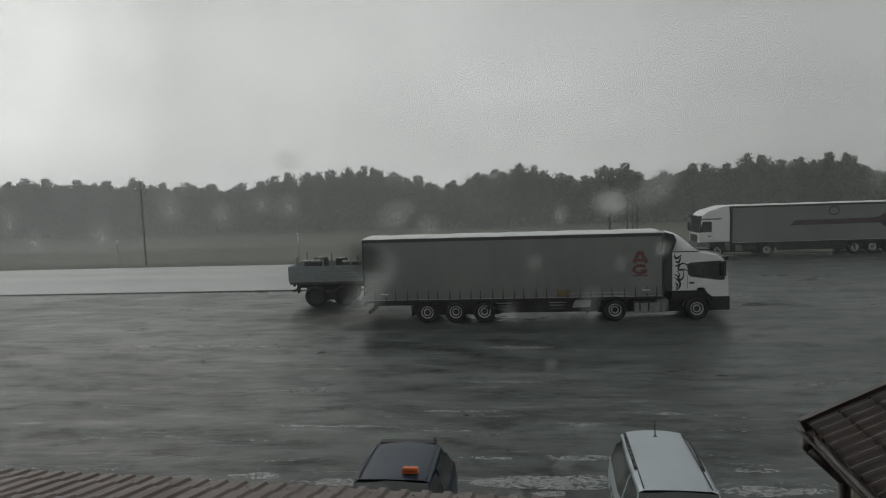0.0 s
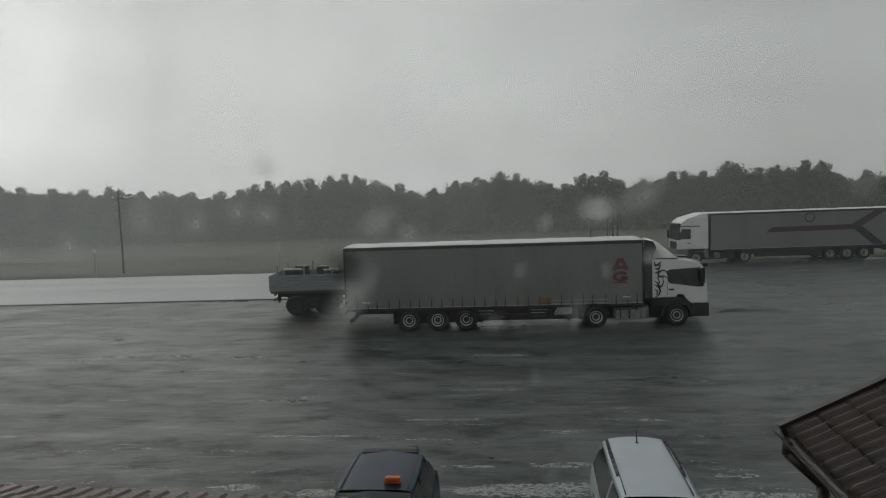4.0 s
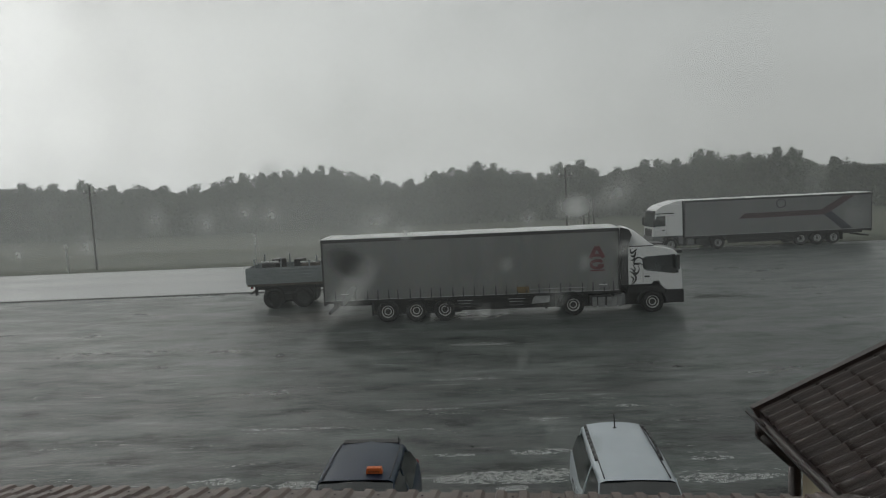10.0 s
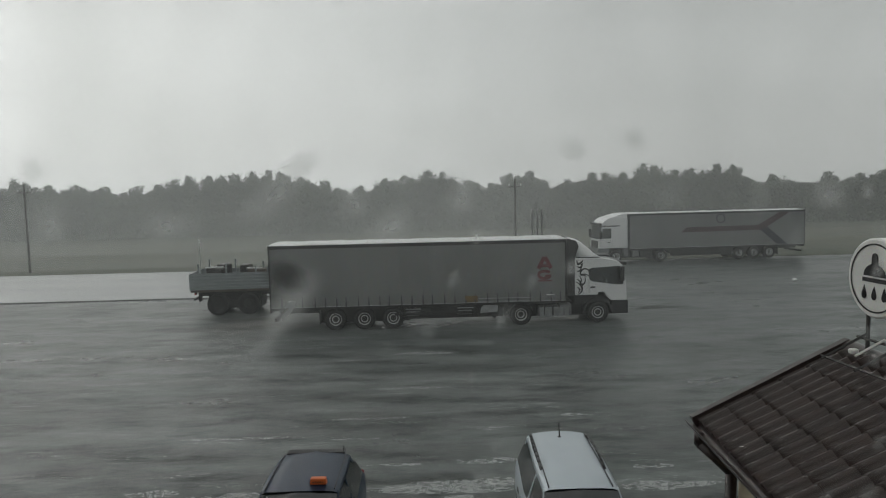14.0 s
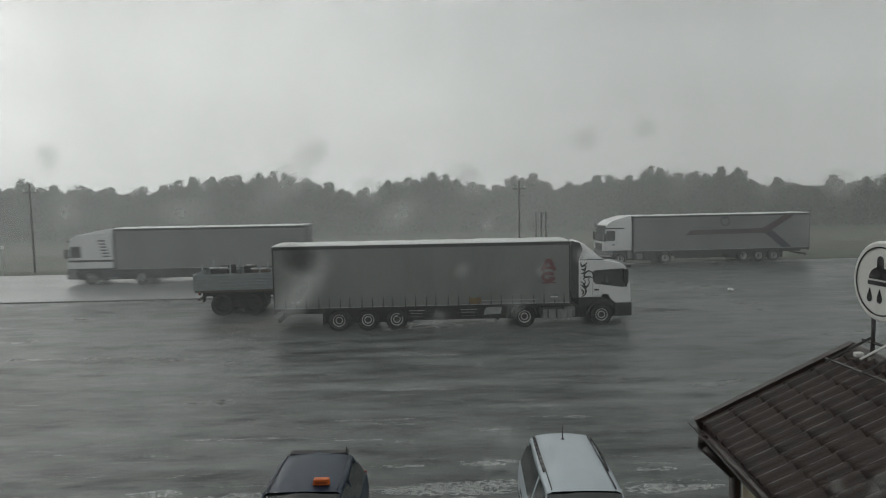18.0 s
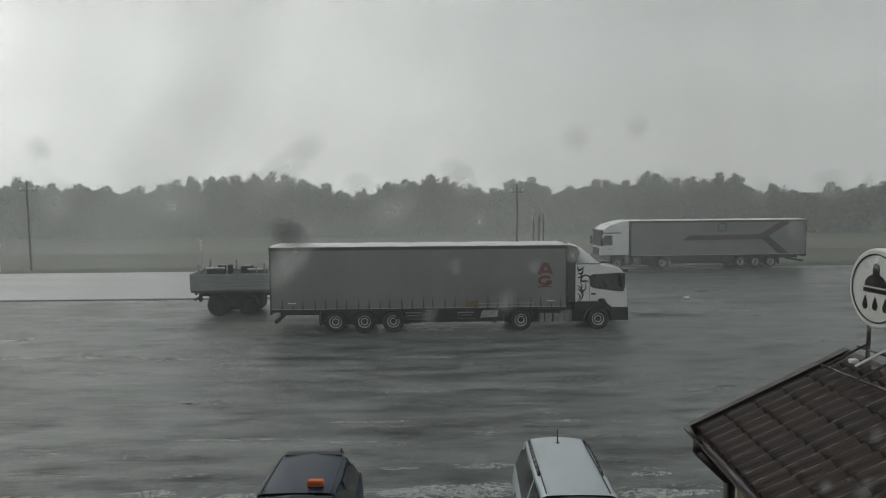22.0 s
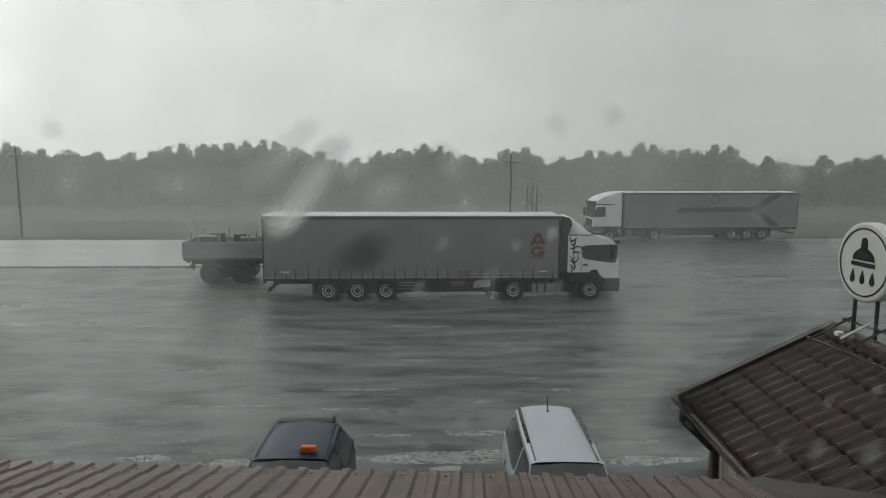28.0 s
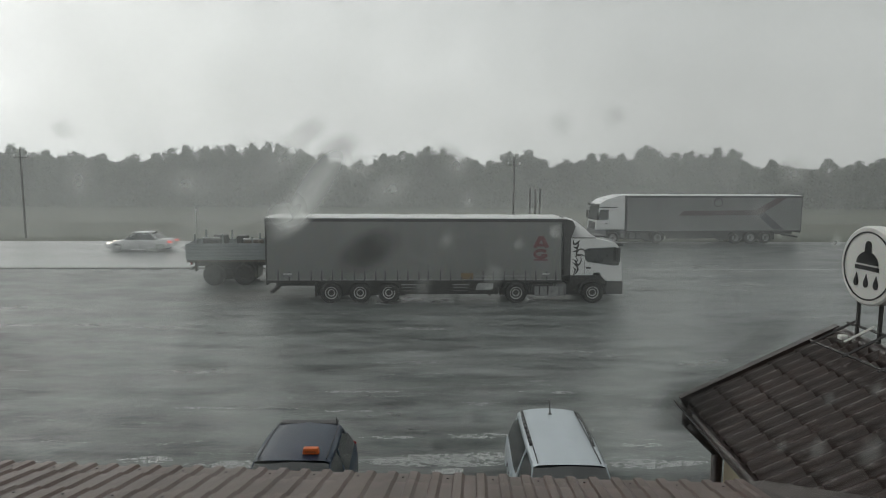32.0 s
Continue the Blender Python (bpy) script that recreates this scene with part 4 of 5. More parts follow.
    part("bumper", rounded(box(NB(), (xc - 0.75 if style == "low" else xc - 0.6, -h - 0.01, 0.42), (xc + 0.05, h + 0.01, bump_top)), 0.05, 2), "black_plastic" if style == "low" else "grey_plastic", truck, "dark bumper")
    part("grille", box(NB(), (xc - 0.02, -0.8, 1.1), (xc + 0.018, 0.8, 1.75)), "black_plastic", cab, "black grille")
    part("number_plate", box(NB(), (xc + 0.052, -0.26, 0.55), (xc + 0.06, 0.26, 0.66)), "white", truck, "white plate")
    part("cab_floor", box(NB(), (xb, -h + 0.06, 0.92), (xc - 0.3, h - 0.06, sill)), "chassis", truck)
    return wheels


# the white lorry parked across the lot
lorry = thing("articulated_lorry", pose(0, 31.60, 0), "white low-cab lorry with a long grey curtain-sided trailer", "truck", "lorries")
trailer(lorry, -8.0, 5.47, (-5.09, -3.78, -2.47), "curtain")
tractor(lorry, 5.85, 8.27, 3.36, 6.92, "low", 2.2)
# roof deflector and dark side fairings between cab and trailer
rings = []
for w, x0, z1 in ((-1.12, 5.92, 3.70), (-1.0, 5.85, 3.84), (0.0, 5.80, 3.92), (1.0, 5.85, 3.84), (1.12, 5.92, 3.70)):
    rings.append([(x0, w, 3.0), (x0, w, z1), (x0 + 0.32, w, z1 - 0.10), (x0 + 0.72, w, z1 - 0.42), (x0 + 1.12, w, 3.06), (x0 + 1.12, w, 3.0)])
part("roof_deflector", smooth(loft(NB(), rings)), "white", lorry, "white roof deflector")
for s in (-1, 1):
    part("side_fairing", prism(NB(), [(5.52, 1.30), (5.86, 1.30), (5.86, 3.02), (6.05, 3.55), (5.92, 3.82), (5.52, 3.92)], "y", s * 1.19 - 0.015, s * 1.19 + 0.015), "tarp_dark", lorry, "dark side fairing")
    part("deflector_line", box(NB(), (5.9, s * 1.215 - 0.006, 3.02), (7.0, s * 1.215 + 0.006, 3.06)), "black_plastic", lorry)
part("roof_hatch", rounded(box(NB(), (7.0, -0.5, 3.0), (7.65, 0.5, 3.07)), 0.02, 1), "black_plastic", lorry)
# black swirling beast painted behind the window, as plain strokes
bm = NB()
YS = -1.2285
for pts, w in (([(5.95, 2.94), (6.00, 2.75), (6.13, 2.80), (6.25, 2.92)], 0.075),
               ([(5.97, 2.63), (6.13, 2.59), (6.21, 2.80)], 0.075),
               ([(5.96, 2.41), (6.09, 2.44), (6.17, 2.56)], 0.06),
               ([(6.59, 2.23), (6.47, 2.21), (6.35, 2.28), (6.24, 2.23), (6.11, 2.29), (6.18, 2.46), (6.33, 2.53), (6.47, 2.46), (6.52, 2.33), (6.60, 2.31)], 0.055),
               ([(6.09, 2.17), (6.21, 2.27), (6.38, 2.17)], 0.05),
               ([(6.04, 2.23), (6.16, 2.03), (6.11, 1.88), (6.25, 1.82), (6.34, 2.00), (6.30, 2.17)], 0.055),
               ([(5.93, 2.06), (6.08, 1.96), (6.16, 1.76), (6.26, 1.81)], 0.055),
               ([(5.93, 1.91), (6.07, 1.82), (6.19, 1.64), (6.14, 1.45), (5.97, 1.32)], 0.065),
               ([(5.96, 1.69), (6.08, 1.57), (6.00, 1.41)], 0.055)):
    ribbon(bm, pts, w * 1.25, YS)
    YS -= 0.002
part("cab_decoration", bm, "ink", lorry, "black swirling beast painted on the cab side")
# the red mark on the curtain: a triangle over a ring, drawn as plain shapes
bm = NB()
YC = -1.318
for pts, w in (([(4.17, 2.60), (4.44, 3.12)], 0.17), ([(4.48, 3.12), (4.75, 2.60)], 0.17), ([(4.26, 2.72), (4.66, 2.72)], 0.13)):
    ribbon(bm, pts, w, YC, False)
    YC -= 0.0025
ribbon(bm, [(4.46 + 0.28 * math.cos(a), 2.31 + 0.17 * math.sin(a)) for a in np.linspace(0.6, 1.9 * math.pi, 13)], 0.13, YC, False)
ribbon(bm, [(4.48, 2.26), (4.76, 2.26)], 0.11, YC - 0.0025, False)
ribbon(bm, [(4.14, 2.04), (4.78, 2.04)], 0.06, YC - 0.005, False)
part("curtain_mark", bm, "red", lorry, "faded red mark printed on the curtain")
for x in (-7.25, 4.48):
    plate = part("label_plate", box(NB(), (x, -1.322, 1.18), (x + 0.46, -1.314, 1.42)), "mid_plastic", lorry, "small grey label plate")
    part("label_bar", box(NB(), (x + 0.05, -1.327, 1.37), (x + 0.41, -1.3225, 1.41)), "sign_white", plate, "white bar on the label")
for x0, x1 in ((-1.85, -1.28), (0.48, 1.12)):
    rack = part("pallet_box", rounded(box(NB(), (x0, -1.235, 0.58), (x1, -1.10, 0.76)), 0.02, 1), "mid_plastic", lorry, "grey box hung under the load floor")
    part("rack_bar", box(NB(), (x0 - 0.05, -1.24, 0.86), (x1 + 0.08, -1.215, 0.895)), "pale_plastic", rack, "pale bar over the box")
part("orange_reflector", box(NB(), (0.82, -1.325, 1.14), (1.38, -1.31, 1.43)), "tag_orange", lorry, "faded orange tag")
for x0, x1 in ((4.22, 4.42), (4.48, 4.80), (4.87, 5.32), (5.38, 5.56)):
    part("tank_panel", rounded(box(NB(), (x0, -1.235, 0.34), (x1, -1.215, 0.80)), 0.008, 1), "mid_plastic", lorry, "grey panel over the tanks")
part("strap_rail", box(NB(), (1.42, -1.327, 1.285), (3.95, -1.317, 1.305)), "galv", lorry, "pale rail that ties the straps")
part("strap_rail", box(NB(), (1.42, -1.327, 1.155), (3.95, -1.317, 1.170)), "galv", lorry, "pale rail that ties the straps")
part("spare_cover", prism(NB(), [(1.5, 0.62), (1.55, 0.85), (1.78, 1.08), (2.25, 1.1), (2.32, 0.95), (2.28, 0.66)], "y", -1.25, -1.18), "pale_plastic", lorry, "pale side guard panel")

# the lorry parked beyond the highway, nose the other way
far_lorry = thing("articulated_lorry", pose(22.4, 55.35, 0.05, 0, 0, 183), "white high-cab lorry with a striped grey trailer, parked beyond the highway", "truck", "lorries")
trailer(far_lorry, -8.0, 6.84, (-5.0, -3.7, -2.4), "curtain_pale", straps=False, guard_to=3.4)
tractor(far_lorry, 6.95, 9.3, 4.2, 7.9, "high", 3.2)
part("roof_deflector", rounded(prism(NB(), [(6.95, 3.6), (6.95, 3.96), (7.4, 3.91), (8.5, 3.62)], "y", -1.1, 1.1), 0.05, 2), "white", far_lorry, "white roof deflector")
part("cab_stripe", box(NB(), (7.6, 1.222, 2.93), (9.1, 1.228, 3.01)), "ink", far_lorry, "dark stripe over the window")
for s in (-1, 1):
    part("side_skirt", box(NB(), (8.5, s * 1.2 - 0.02, 0.5), (9.2, s * 1.2 + 0.02, 1.18)), "grey_plastic", far_lorry)
    part("side_skirt", box(NB(), (6.95, s * 1.2 - 0.02, 0.5), (7.3, s * 1.2 + 0.02, 1.18)), "grey_plastic", far_lorry)
bm = NB()
YD = 1.318
v = [bm.verts.new((x, YD, z)) for x, z in ((2.55, 2.30), (2.1, 2.70), (-4.0, 2.74), (-4.55, 2.48), (-4.1, 2.34))]
bm.faces.new(v)
part("curtain_stripe", bm, "dark_red", far_lorry, "dark red and blue stripe on the curtain")
bm = NB()
bm.faces.new([bm.verts.new((x, YD, z)) for x, z in ((-3.95, 2.74), (-5.7, 3.74), (-6.6, 3.74), (-4.75, 2.60), (-4.55, 2.49))])
part("curtain_stripe", bm, "dark_red", far_lorry, "dark red slanting stripe on the curtain")
bm = NB()
bm.faces.new([bm.verts.new((x, YD, z)) for x, z in ((-4.15, 2.36), (-4.75, 2.58), (-6.5, 1.14), (-5.6, 1.14))])
part("curtain_stripe", bm, "dark_blue_print", far_lorry, "dark blue slanting stripe on the curtain")
bm = NB()
ring = [(-0.77 + 0.36 * math.cos(a), 3.36 + 0.33 * math.sin(a)) for a in np.linspace(0, 2 * math.pi, 13)]
ribbon(bm, ring, 0.07, YD, False)
part("curtain_ring", bm, "ink", far_lorry, "dark ring printed on the curtain")

# the lorry that drives past
passing_lorry = thing("articulated_lorry", pose(300, 49.8, 0.03, 0, 0, 180), "white lorry with a plain grey trailer driving through the spray", "truck", "lorries")
passing_wheels = trailer(passing_lorry, -8.0, 5.6, (-5.0, -3.7, -2.4), "curtain", straps=False, top=4.0)
passing_wheels += tractor(passing_lorry, 5.75, 9.0, 3.8, 7.4, "high", 2.6)
part("roof_deflector", rounded(prism(NB(), [(5.8, 3.6), (5.8, 4.0), (6.3, 3.95), (8.0, 3.62)], "y", -1.1, 1.1), 0.05, 2), "white", passing_lorry, "white roof deflector")
for s in (-1, 1):
    part("cab_stripe", box(NB(), (5.8, s * 1.225 - 0.003, 1.66), (8.9, s * 1.225 + 0.003, 1.80)), "ink", passing_lorry, "dark stripe along the cab")
    for k in range(6):
        part("cab_louvre", box(NB(), (6.0 + 0.06 * k, s * 1.225 - 0.004, 2.0 + 0.22 * k), (6.5 + 0.06 * k, s * 1.225 + 0.004, 2.1 + 0.22 * k)), "grey_plastic", passing_lorry)
    part("side_skirt", box(NB(), (2.6, s * 1.2 - 0.02, 0.55), (6.6, s * 1.2 + 0.02, 1.14)), "dark_blue_print", passing_lorry, "dark lower panel")

# ---- dropside lorry behind the trailer ----
bed = thing("dropside_lorry", pose(-9.45, 36.35, 0, 0, 0, 3), "old lorry with a blue-grey dropside bed and scrap load", "truck", "lorries")
BW = 1.2
for s in (-1, 1):
    side = part("side_board", box(NB(), (-3.7, s * BW - 0.02, 1.36), (2.4, s * BW + 0.02, 2.22)), "bed_grey", bed, "blue-grey ribbed dropside board")
    for k in range(5):
        part("board_rib", rounded(box(NB(), (-3.66, s * (BW + 0.03) - 0.015, 1.43 + 0.16 * k), (2.4, s * (BW + 0.03) + 0.015, 1.51 + 0.16 * k)), 0.012, 1), "bed_grey", side)
    for x in (-3.3, -1.9, -0.4, 1.4):
        part("stake", box(NB(), (x, s * (BW - 0.06) - 0.03, 1.4), (x + 0.07, s * (BW - 0.06) + 0.03, 2.72 if x < -1 else 2.55)), "bed_grey", bed, "upright steel stake")
    part("mudflap", box(NB(), (-3.3, s * 0.95 - 0.25, 0.75), (-3.26, s * 0.95 + 0.25, 1.15)), "rubber", bed)
    part("tail_lamp", box(NB(), (-3.56, s * 0.9 - 0.12, 1.1), (-3.48, s * 0.9 + 0.12, 1.22)), "tail_off", bed)
part("tail_board", box(NB(), (-3.75, -BW, 1.36), (-3.7, BW, 2.20)), "bed_grey", bed, "blue-grey tail board")
part("head_board", box(NB(), (2.36, -BW, 1.38), (2.42, BW, 2.5)), "bed_wood", bed, "bare head board")
part("bed_floor", box(NB(), (-3.7, -BW + 0.02, 1.24), (2.4, BW - 0.02, 1.38)), "bed_wood", bed)
for s in (-0.42, 0.42):
    part("chassis_beam", box(NB(), (-3.5, s - 0.06, 0.95), (4.5, s + 0.06, 1.22)), "chassis", bed)
for x in (-2.35, -0.80, 3.6):
    for s in (-1, 1):
        wheel(bed, x, s * 0.98, 0.57, 0.45 if x < 0 else 0.3, s, "rim_dark")
    part("axle", rod(NB(), (x, -1.0, 0.55), (x, 1.0, 0.55), 0.08), "chassis", bed)
# dark block added for the shade under the bed
part("shade_block", box(NB(), (-2.9, -0.75, 0.30), (-0.2, 0.75, 1.2)), "chassis", bed)
for s in (-1, 1):
    part("spring_pack", rounded(box(NB(), (-2.2, s * 0.92 - 0.14, 0.42), (-0.95, s * 0.92 + 0.14, 0.86)), 0.08, 1), "chassis", bed, "dark leaf springs between the rear wheels")
part("rear_crossbar", box(NB(), (-3.6, -1.1, 0.82), (-3.5, 1.1, 0.92)), "chassis", bed)
cab2 = part("cab", rounded(prism(NB(), [(2.6, 1.0), (2.6, 2.55), (4.1, 2.6), (4.45, 1.9), (4.5, 0.8), (2.6, 0.8)], "y", -1.15, 1.15), 0.08, 2), "bed_grey", bed, "blue-grey old cab")
part("side_window", box(NB(), (3.1, -1.16, 1.75), (3.9, -1.145, 2.3)), "glass", cab2)
for x, y, z, sx, sz, m in ((-2.5, -0.3, 1.38, 1.1, 0.85, "steel"), (-1.1, 0.2, 1.38, 0.5, 0.95, "steel"), (-0.4, -0.5, 1.38, 0.9, 0.78, "bed_wood"), (-2.3, 0.4, 1.38, 0.6, 0.98, "steel")):
    ob = part("scrap_load", rounded(box(NB(), (-sx / 2, -0.3, 0), (sx / 2, 0.3, sz + 0.18)), 0.05, 1), m, None, "pieces of scrap metal on the lorry bed", "scrap")
    ob.matrix_world = bed.matrix_world @ pose(x, y, z, 0, 0, 12 * x)
for x, y, z in ((-2.4, -0.3, 2.415), (-2.9, -0.35, 2.415), (-0.35, -0.5, 2.345), (-0.75, -0.45, 2.345)):
    ob = part("scrap_ring", smooth(lathe(NB(), [(0.21, 0), (0.22, 0.05), (0.13, 0.06), (0.12, 0.0)], (0, 0, 0), "z", 20)), "galv", None, "pale metal ring lying on the scrap load", "scrap")
    ob.matrix_world = bed.matrix_world @ pose(x, y, z)
bpy.context.view_layer.update()

# ---- cars ----


def car(m, name, label, paint, L=4.1, W=1.70, H=1.5, belt=0.92, roof0=-1.55, roof1=0.55, tail=-2.0, cowl=1.05, roof_w=1.10, group="", lights=None, rails=False, gutter=None, slim=1.0, mid=-0.38, waist=0.905, taper=0.0):
    """A car, nose along +x. roof0, roof1: the roof's ends; tail, cowl: where the glass meets the body."""
    t = thing(name, m, label, "car", group)
    h = W / 2
    f, r = L / 2, -L / 2
    # body shell: rings along the length, widest at the belt
    rings = []
    for x, zb, zt, w in ((r, 0.42, 0.72, 0.80), (r + 0.08, 0.30, belt - 0.06, 0.93), (r + 0.5, 0.24, belt, 1.0), (tail, 0.2, belt, 1.0), (-0.3, 0.2, belt, 1.0), (cowl, 0.2, belt - 0.01, 1.0), (cowl + 0.35, 0.22, belt - 0.07, 0.98), (f - 0.35, 0.24, belt - 0.22, 0.93), (f - 0.06, 0.28, 0.62, 0.82), (f, 0.36, 0.52, 0.72)):
        k = h * w
        rings.append([(x, -k * 0.94, zb), (x, -k, zb + 0.12), (x, -k, (zb + zt) / 2 + 0.06), (x, -k * 0.97, zt - 0.07), (x, -k * 0.90, zt), (x, 0, zt + 0.03),
                      (x, k * 0.90, zt), (x, k * 0.97, zt - 0.07), (x, k, (zb + zt) / 2 + 0.06), (x, k, zb + 0.12), (x, k * 0.94, zb)])
    body = part("body", smooth(loft(NB(), sorted(rings, key=lambda q: q[0][0]))), paint, t)
    rw = roof_w / 2
    # glass house
    gutter = gutter or rw - 0.06
    bm = NB()
    lo = [(tail, -h * (waist - 0.035)), (-0.4, -h * (waist + 0.005)), (cowl, -h * 0.84), (cowl + 0.06, 0), (cowl, h * 0.84), (-0.4, h * (waist + 0.005)), (tail, h * (waist - 0.035)), (tail - 0.03, 0)]
    back = 1 - taper          # the roof narrows towards the tail
    hi = [(roof0, -rw * 0.97 * back), (-0.45, -rw * 1.03 * (1 - taper * 0.45)), (roof1 + 0.05, -rw * 0.98), (roof1 + 0.15, 0), (roof1 + 0.05, rw * 0.98), (-0.45, rw * 1.03 * (1 - taper * 0.45)), (roof0, rw * 0.97 * back), (roof0 - 0.03, 0)]
    loft(bm, [[(x, y, belt - 0.02) for x, y in lo], [(x * 0.5 + a * 0.5, y * 0.52 + b * 0.48, (belt + H) / 2) for (x, y), (a, b) in zip(lo, hi)], [(x, y, H - (0.10 if x < 0 else 0.075 if y else 0.02)) for x, y in hi]])
    part("glasshouse", bm, "glass", t, "dark window glass")
    # roof skin, gently domed
    rr = []
    for i in range(9):
        u = i / 8
        x = roof0 - 0.06 + (roof1 - roof0 + 0.12) * u
        drop = 0.014 * (2 * u - 1) ** 4
        w = (rw * (1.0 + 0.04 * math.sin(math.pi * u)) + 0.02) * (1 - taper * (1 - u))
        g = gutter * (0.97 + 0.05 * math.sin(math.pi * u)) * (1 - taper * (1 - u))
        row = [(-w, -0.085), (-(w * 0.6 + g * 0.4), -0.05), (-g, -0.022), (-g * 0.6, 0.0), (0, 0.012), (g * 0.6, 0.0), (g, -0.022), (w * 0.6 + g * 0.4, -0.05), (w, -0.085)]
        rr.append([(x + 0.07 * (2 * u - 1) * (1 - (y / w) ** 2), y, H + dz - drop) for y, dz in row])
    skin = loft(NB(), rr)
    bmesh.ops.delete(skin, geom=[q for q in skin.faces if len(q.verts) > 4], context="FACES_ONLY")
    roof = part("roof", smooth(skin), paint, t)
    # pillars
    for s in (-1, 1):
        def pillar(a, b, wide, mat_name=paint, nm="pillar"):
            bm2 = NB()
            d = Vector((wide, 0, 0))
            pts = []
            for p in (a, b):
                p = Vector(p)
                pts.append([p - d, p + d, p + d + Vector((0, -s * 0.05, 0)), p - d + Vector((0, -s * 0.05, 0))])
            part(nm, loft(bm2, pts), mat_name, t)
        def side(x, z):
            u = (z - belt) / (H - belt)
            return s * (h * waist * (1 - u) + rw * 1.02 * u) + s * 0.012
        pillar((cowl - 0.02, s * (h * 0.86 + 0.01), belt - 0.03), (roof1 - 0.01, s * (rw + 0.012), H - 0.06), 0.038 * slim)
        pillar((mid + 0.05, side(0, belt), belt - 0.03), (mid - 0.05, side(0, H), H - 0.07), 0.03, paint, "door_pillar")
        pillar((tail + 0.1, s * (h * 0.885 + 0.01), belt - 0.03), (roof0 + 0.03, s * (rw + 0.012) * back, H - 0.07), 0.07 * slim)
        part("window_trim", box(NB(), (tail + 0.05, s * h * 0.92 - 0.012, belt - 0.02), (cowl - 0.02, s * h * 0.92 + 0.012, belt + 0.012)), "black_plastic", t)
        mirr = rounded(box(NB(), (cowl - 0.32, s * (h + 0.09) - 0.10, belt - 0.02), (cowl - 0.20, s * (h + 0.09) + 0.10, belt + 0.13)), 0.03, 2)
        part("door_mirror", mirr, "black_plastic", t, "dark door mirror")
        part("door_handle", rounded(box(NB(), (-0.62, s * (h + 0.006) - 0.012, 0.70), (-0.44, s * (h + 0.006) + 0.012, 0.735)), 0.008, 1), paint, t)
        part("headlamp", rounded(box(NB(), (f - 0.34, s * h * 0.70 - 0.16, 0.56), (f - 0.02, s * h * 0.70 + 0.12, 0.70)), 0.04, 2), "headlamp_on" if lights == "all" else "lamp_off", t, "lit white headlamp" if lights == "all" else "clear headlamp")
        part("tail_lamp", rounded(box(NB(), (r + 0.0, s * h * 0.76 - 0.14, 0.62), (r + 0.16, s * h * 0.76 + 0.14, 0.80)), 0.03, 1), "taillight_on" if lights else "tail_off", t, "lit red tail lamp" if lights else "red tail lamp")
        if rails:
            rail = NB()
            prev = None
            for i in range(9):
                u = i / 8
                p = (roof0 + 0.02 + (roof1 - roof0 - 0.70) * u, s * (gutter + 0.025 + 0.02 * math.sin(math.pi * u)) * (1 - taper * (1 - u)), H - 0.03 + 0.045 * math.sin(math.pi * u) ** 0.5)
                if prev:
                    rod(rail, prev, p, 0.027, 6)
                prev = p
            part("roof_rail", smooth(rail), "black_plastic", t, "black roof rail")
        part("roof_gutter", prism(NB(), [(roof0, s * gutter * back - 0.007), (roof1 + 0.02, s * gutter - 0.007), (roof1 + 0.02, s * gutter + 0.007), (roof0, s * gutter * back + 0.007)], "z", H - 0.035, H - 0.010), "black_plastic", t)
    wheels = []
    for x in (f - 0.78, r + 0.72):
        for s in (-1, 1):
            wheels.append(wheel(t, x, s * (h - 0.10), 0.31, 0.2, s))
    part("bumper", rounded(box(NB(), (f - 0.12, -h * 0.72, 0.26), (f + 0.03, h * 0.72, 0.46)), 0.04, 1), "black_plastic", t)
    part("number_plate", box(NB(), (f + 0.031, -0.26, 0.36), (f + 0.037, 0.26, 0.46)), "white", t, "white plate")
    part("wiper", rod(NB(), (cowl + 0.03, -0.35, belt + 0.03), (cowl - 0.12, 0.25, belt + 0.16), 0.009, 5), "black_plastic", t)
    return t, wheels


# silver hatchback under the window, nose towards the building
silver, _ = car(pose(1.385, 11.0, 0, 0, 0, -92.5), "hatchback_car", "silver hatchback with black roof rails, wet and parked", "silver_car", L=3.9, W=1.68, H=1.47, belt=0.92, roof0=-1.72, roof1=0.62, tail=-1.85, cowl=1.28, roof_w=1.20, group="parked cars", rails=True, gutter=0.52, slim=0.36, mid=-0.02, waist=0.97, taper=0.01)
bm = NB()
lathe(bm, [(0.0, 0.018), (0.04, 0.012), (0.045, 0)], (-1.50, 0.0, 1.468), "z", 10)
rod(bm, (-1.50, 0, 1.47), (-1.58, 0, 1.73), 0.013, 6, 0.009)
part("aerial", bm, "black_plastic", silver, "thin black roof aerial")
# dark blue taxi
taxi, _ = car(pose(-3.22, 10.9, 0, 0, 0, -91.5), "taxi_car", "dark blue taxi with an orange roof sign, parked in the rain", "blue_car", L=4.1, W=1.72, H=1.47, belt=0.90, roof0=-1.20, roof1=0.24, tail=-1.72, cowl=1.08, roof_w=1.26, group="parked cars", slim=0.6, mid=-0.30, waist=0.965)
part("roof_spoiler", rounded(box(NB(), (-1.43, -0.54, 1.43), (-1.24, 0.54, 1.468)), 0.016, 2), "black_plastic", taxi, "dark rear spoiler")
bm = NB()
rod(bm, (-1.2, 0.52, 1.44), (-1.24, 0.52, 1.60), 0.008, 6, 0.006)
rod(bm, (-1.225, 0.52, 1.53), (-1.23, 0.52, 1.56), 0.014, 6)
part("aerial", bm, "black_plastic", taxi, "short black aerial")
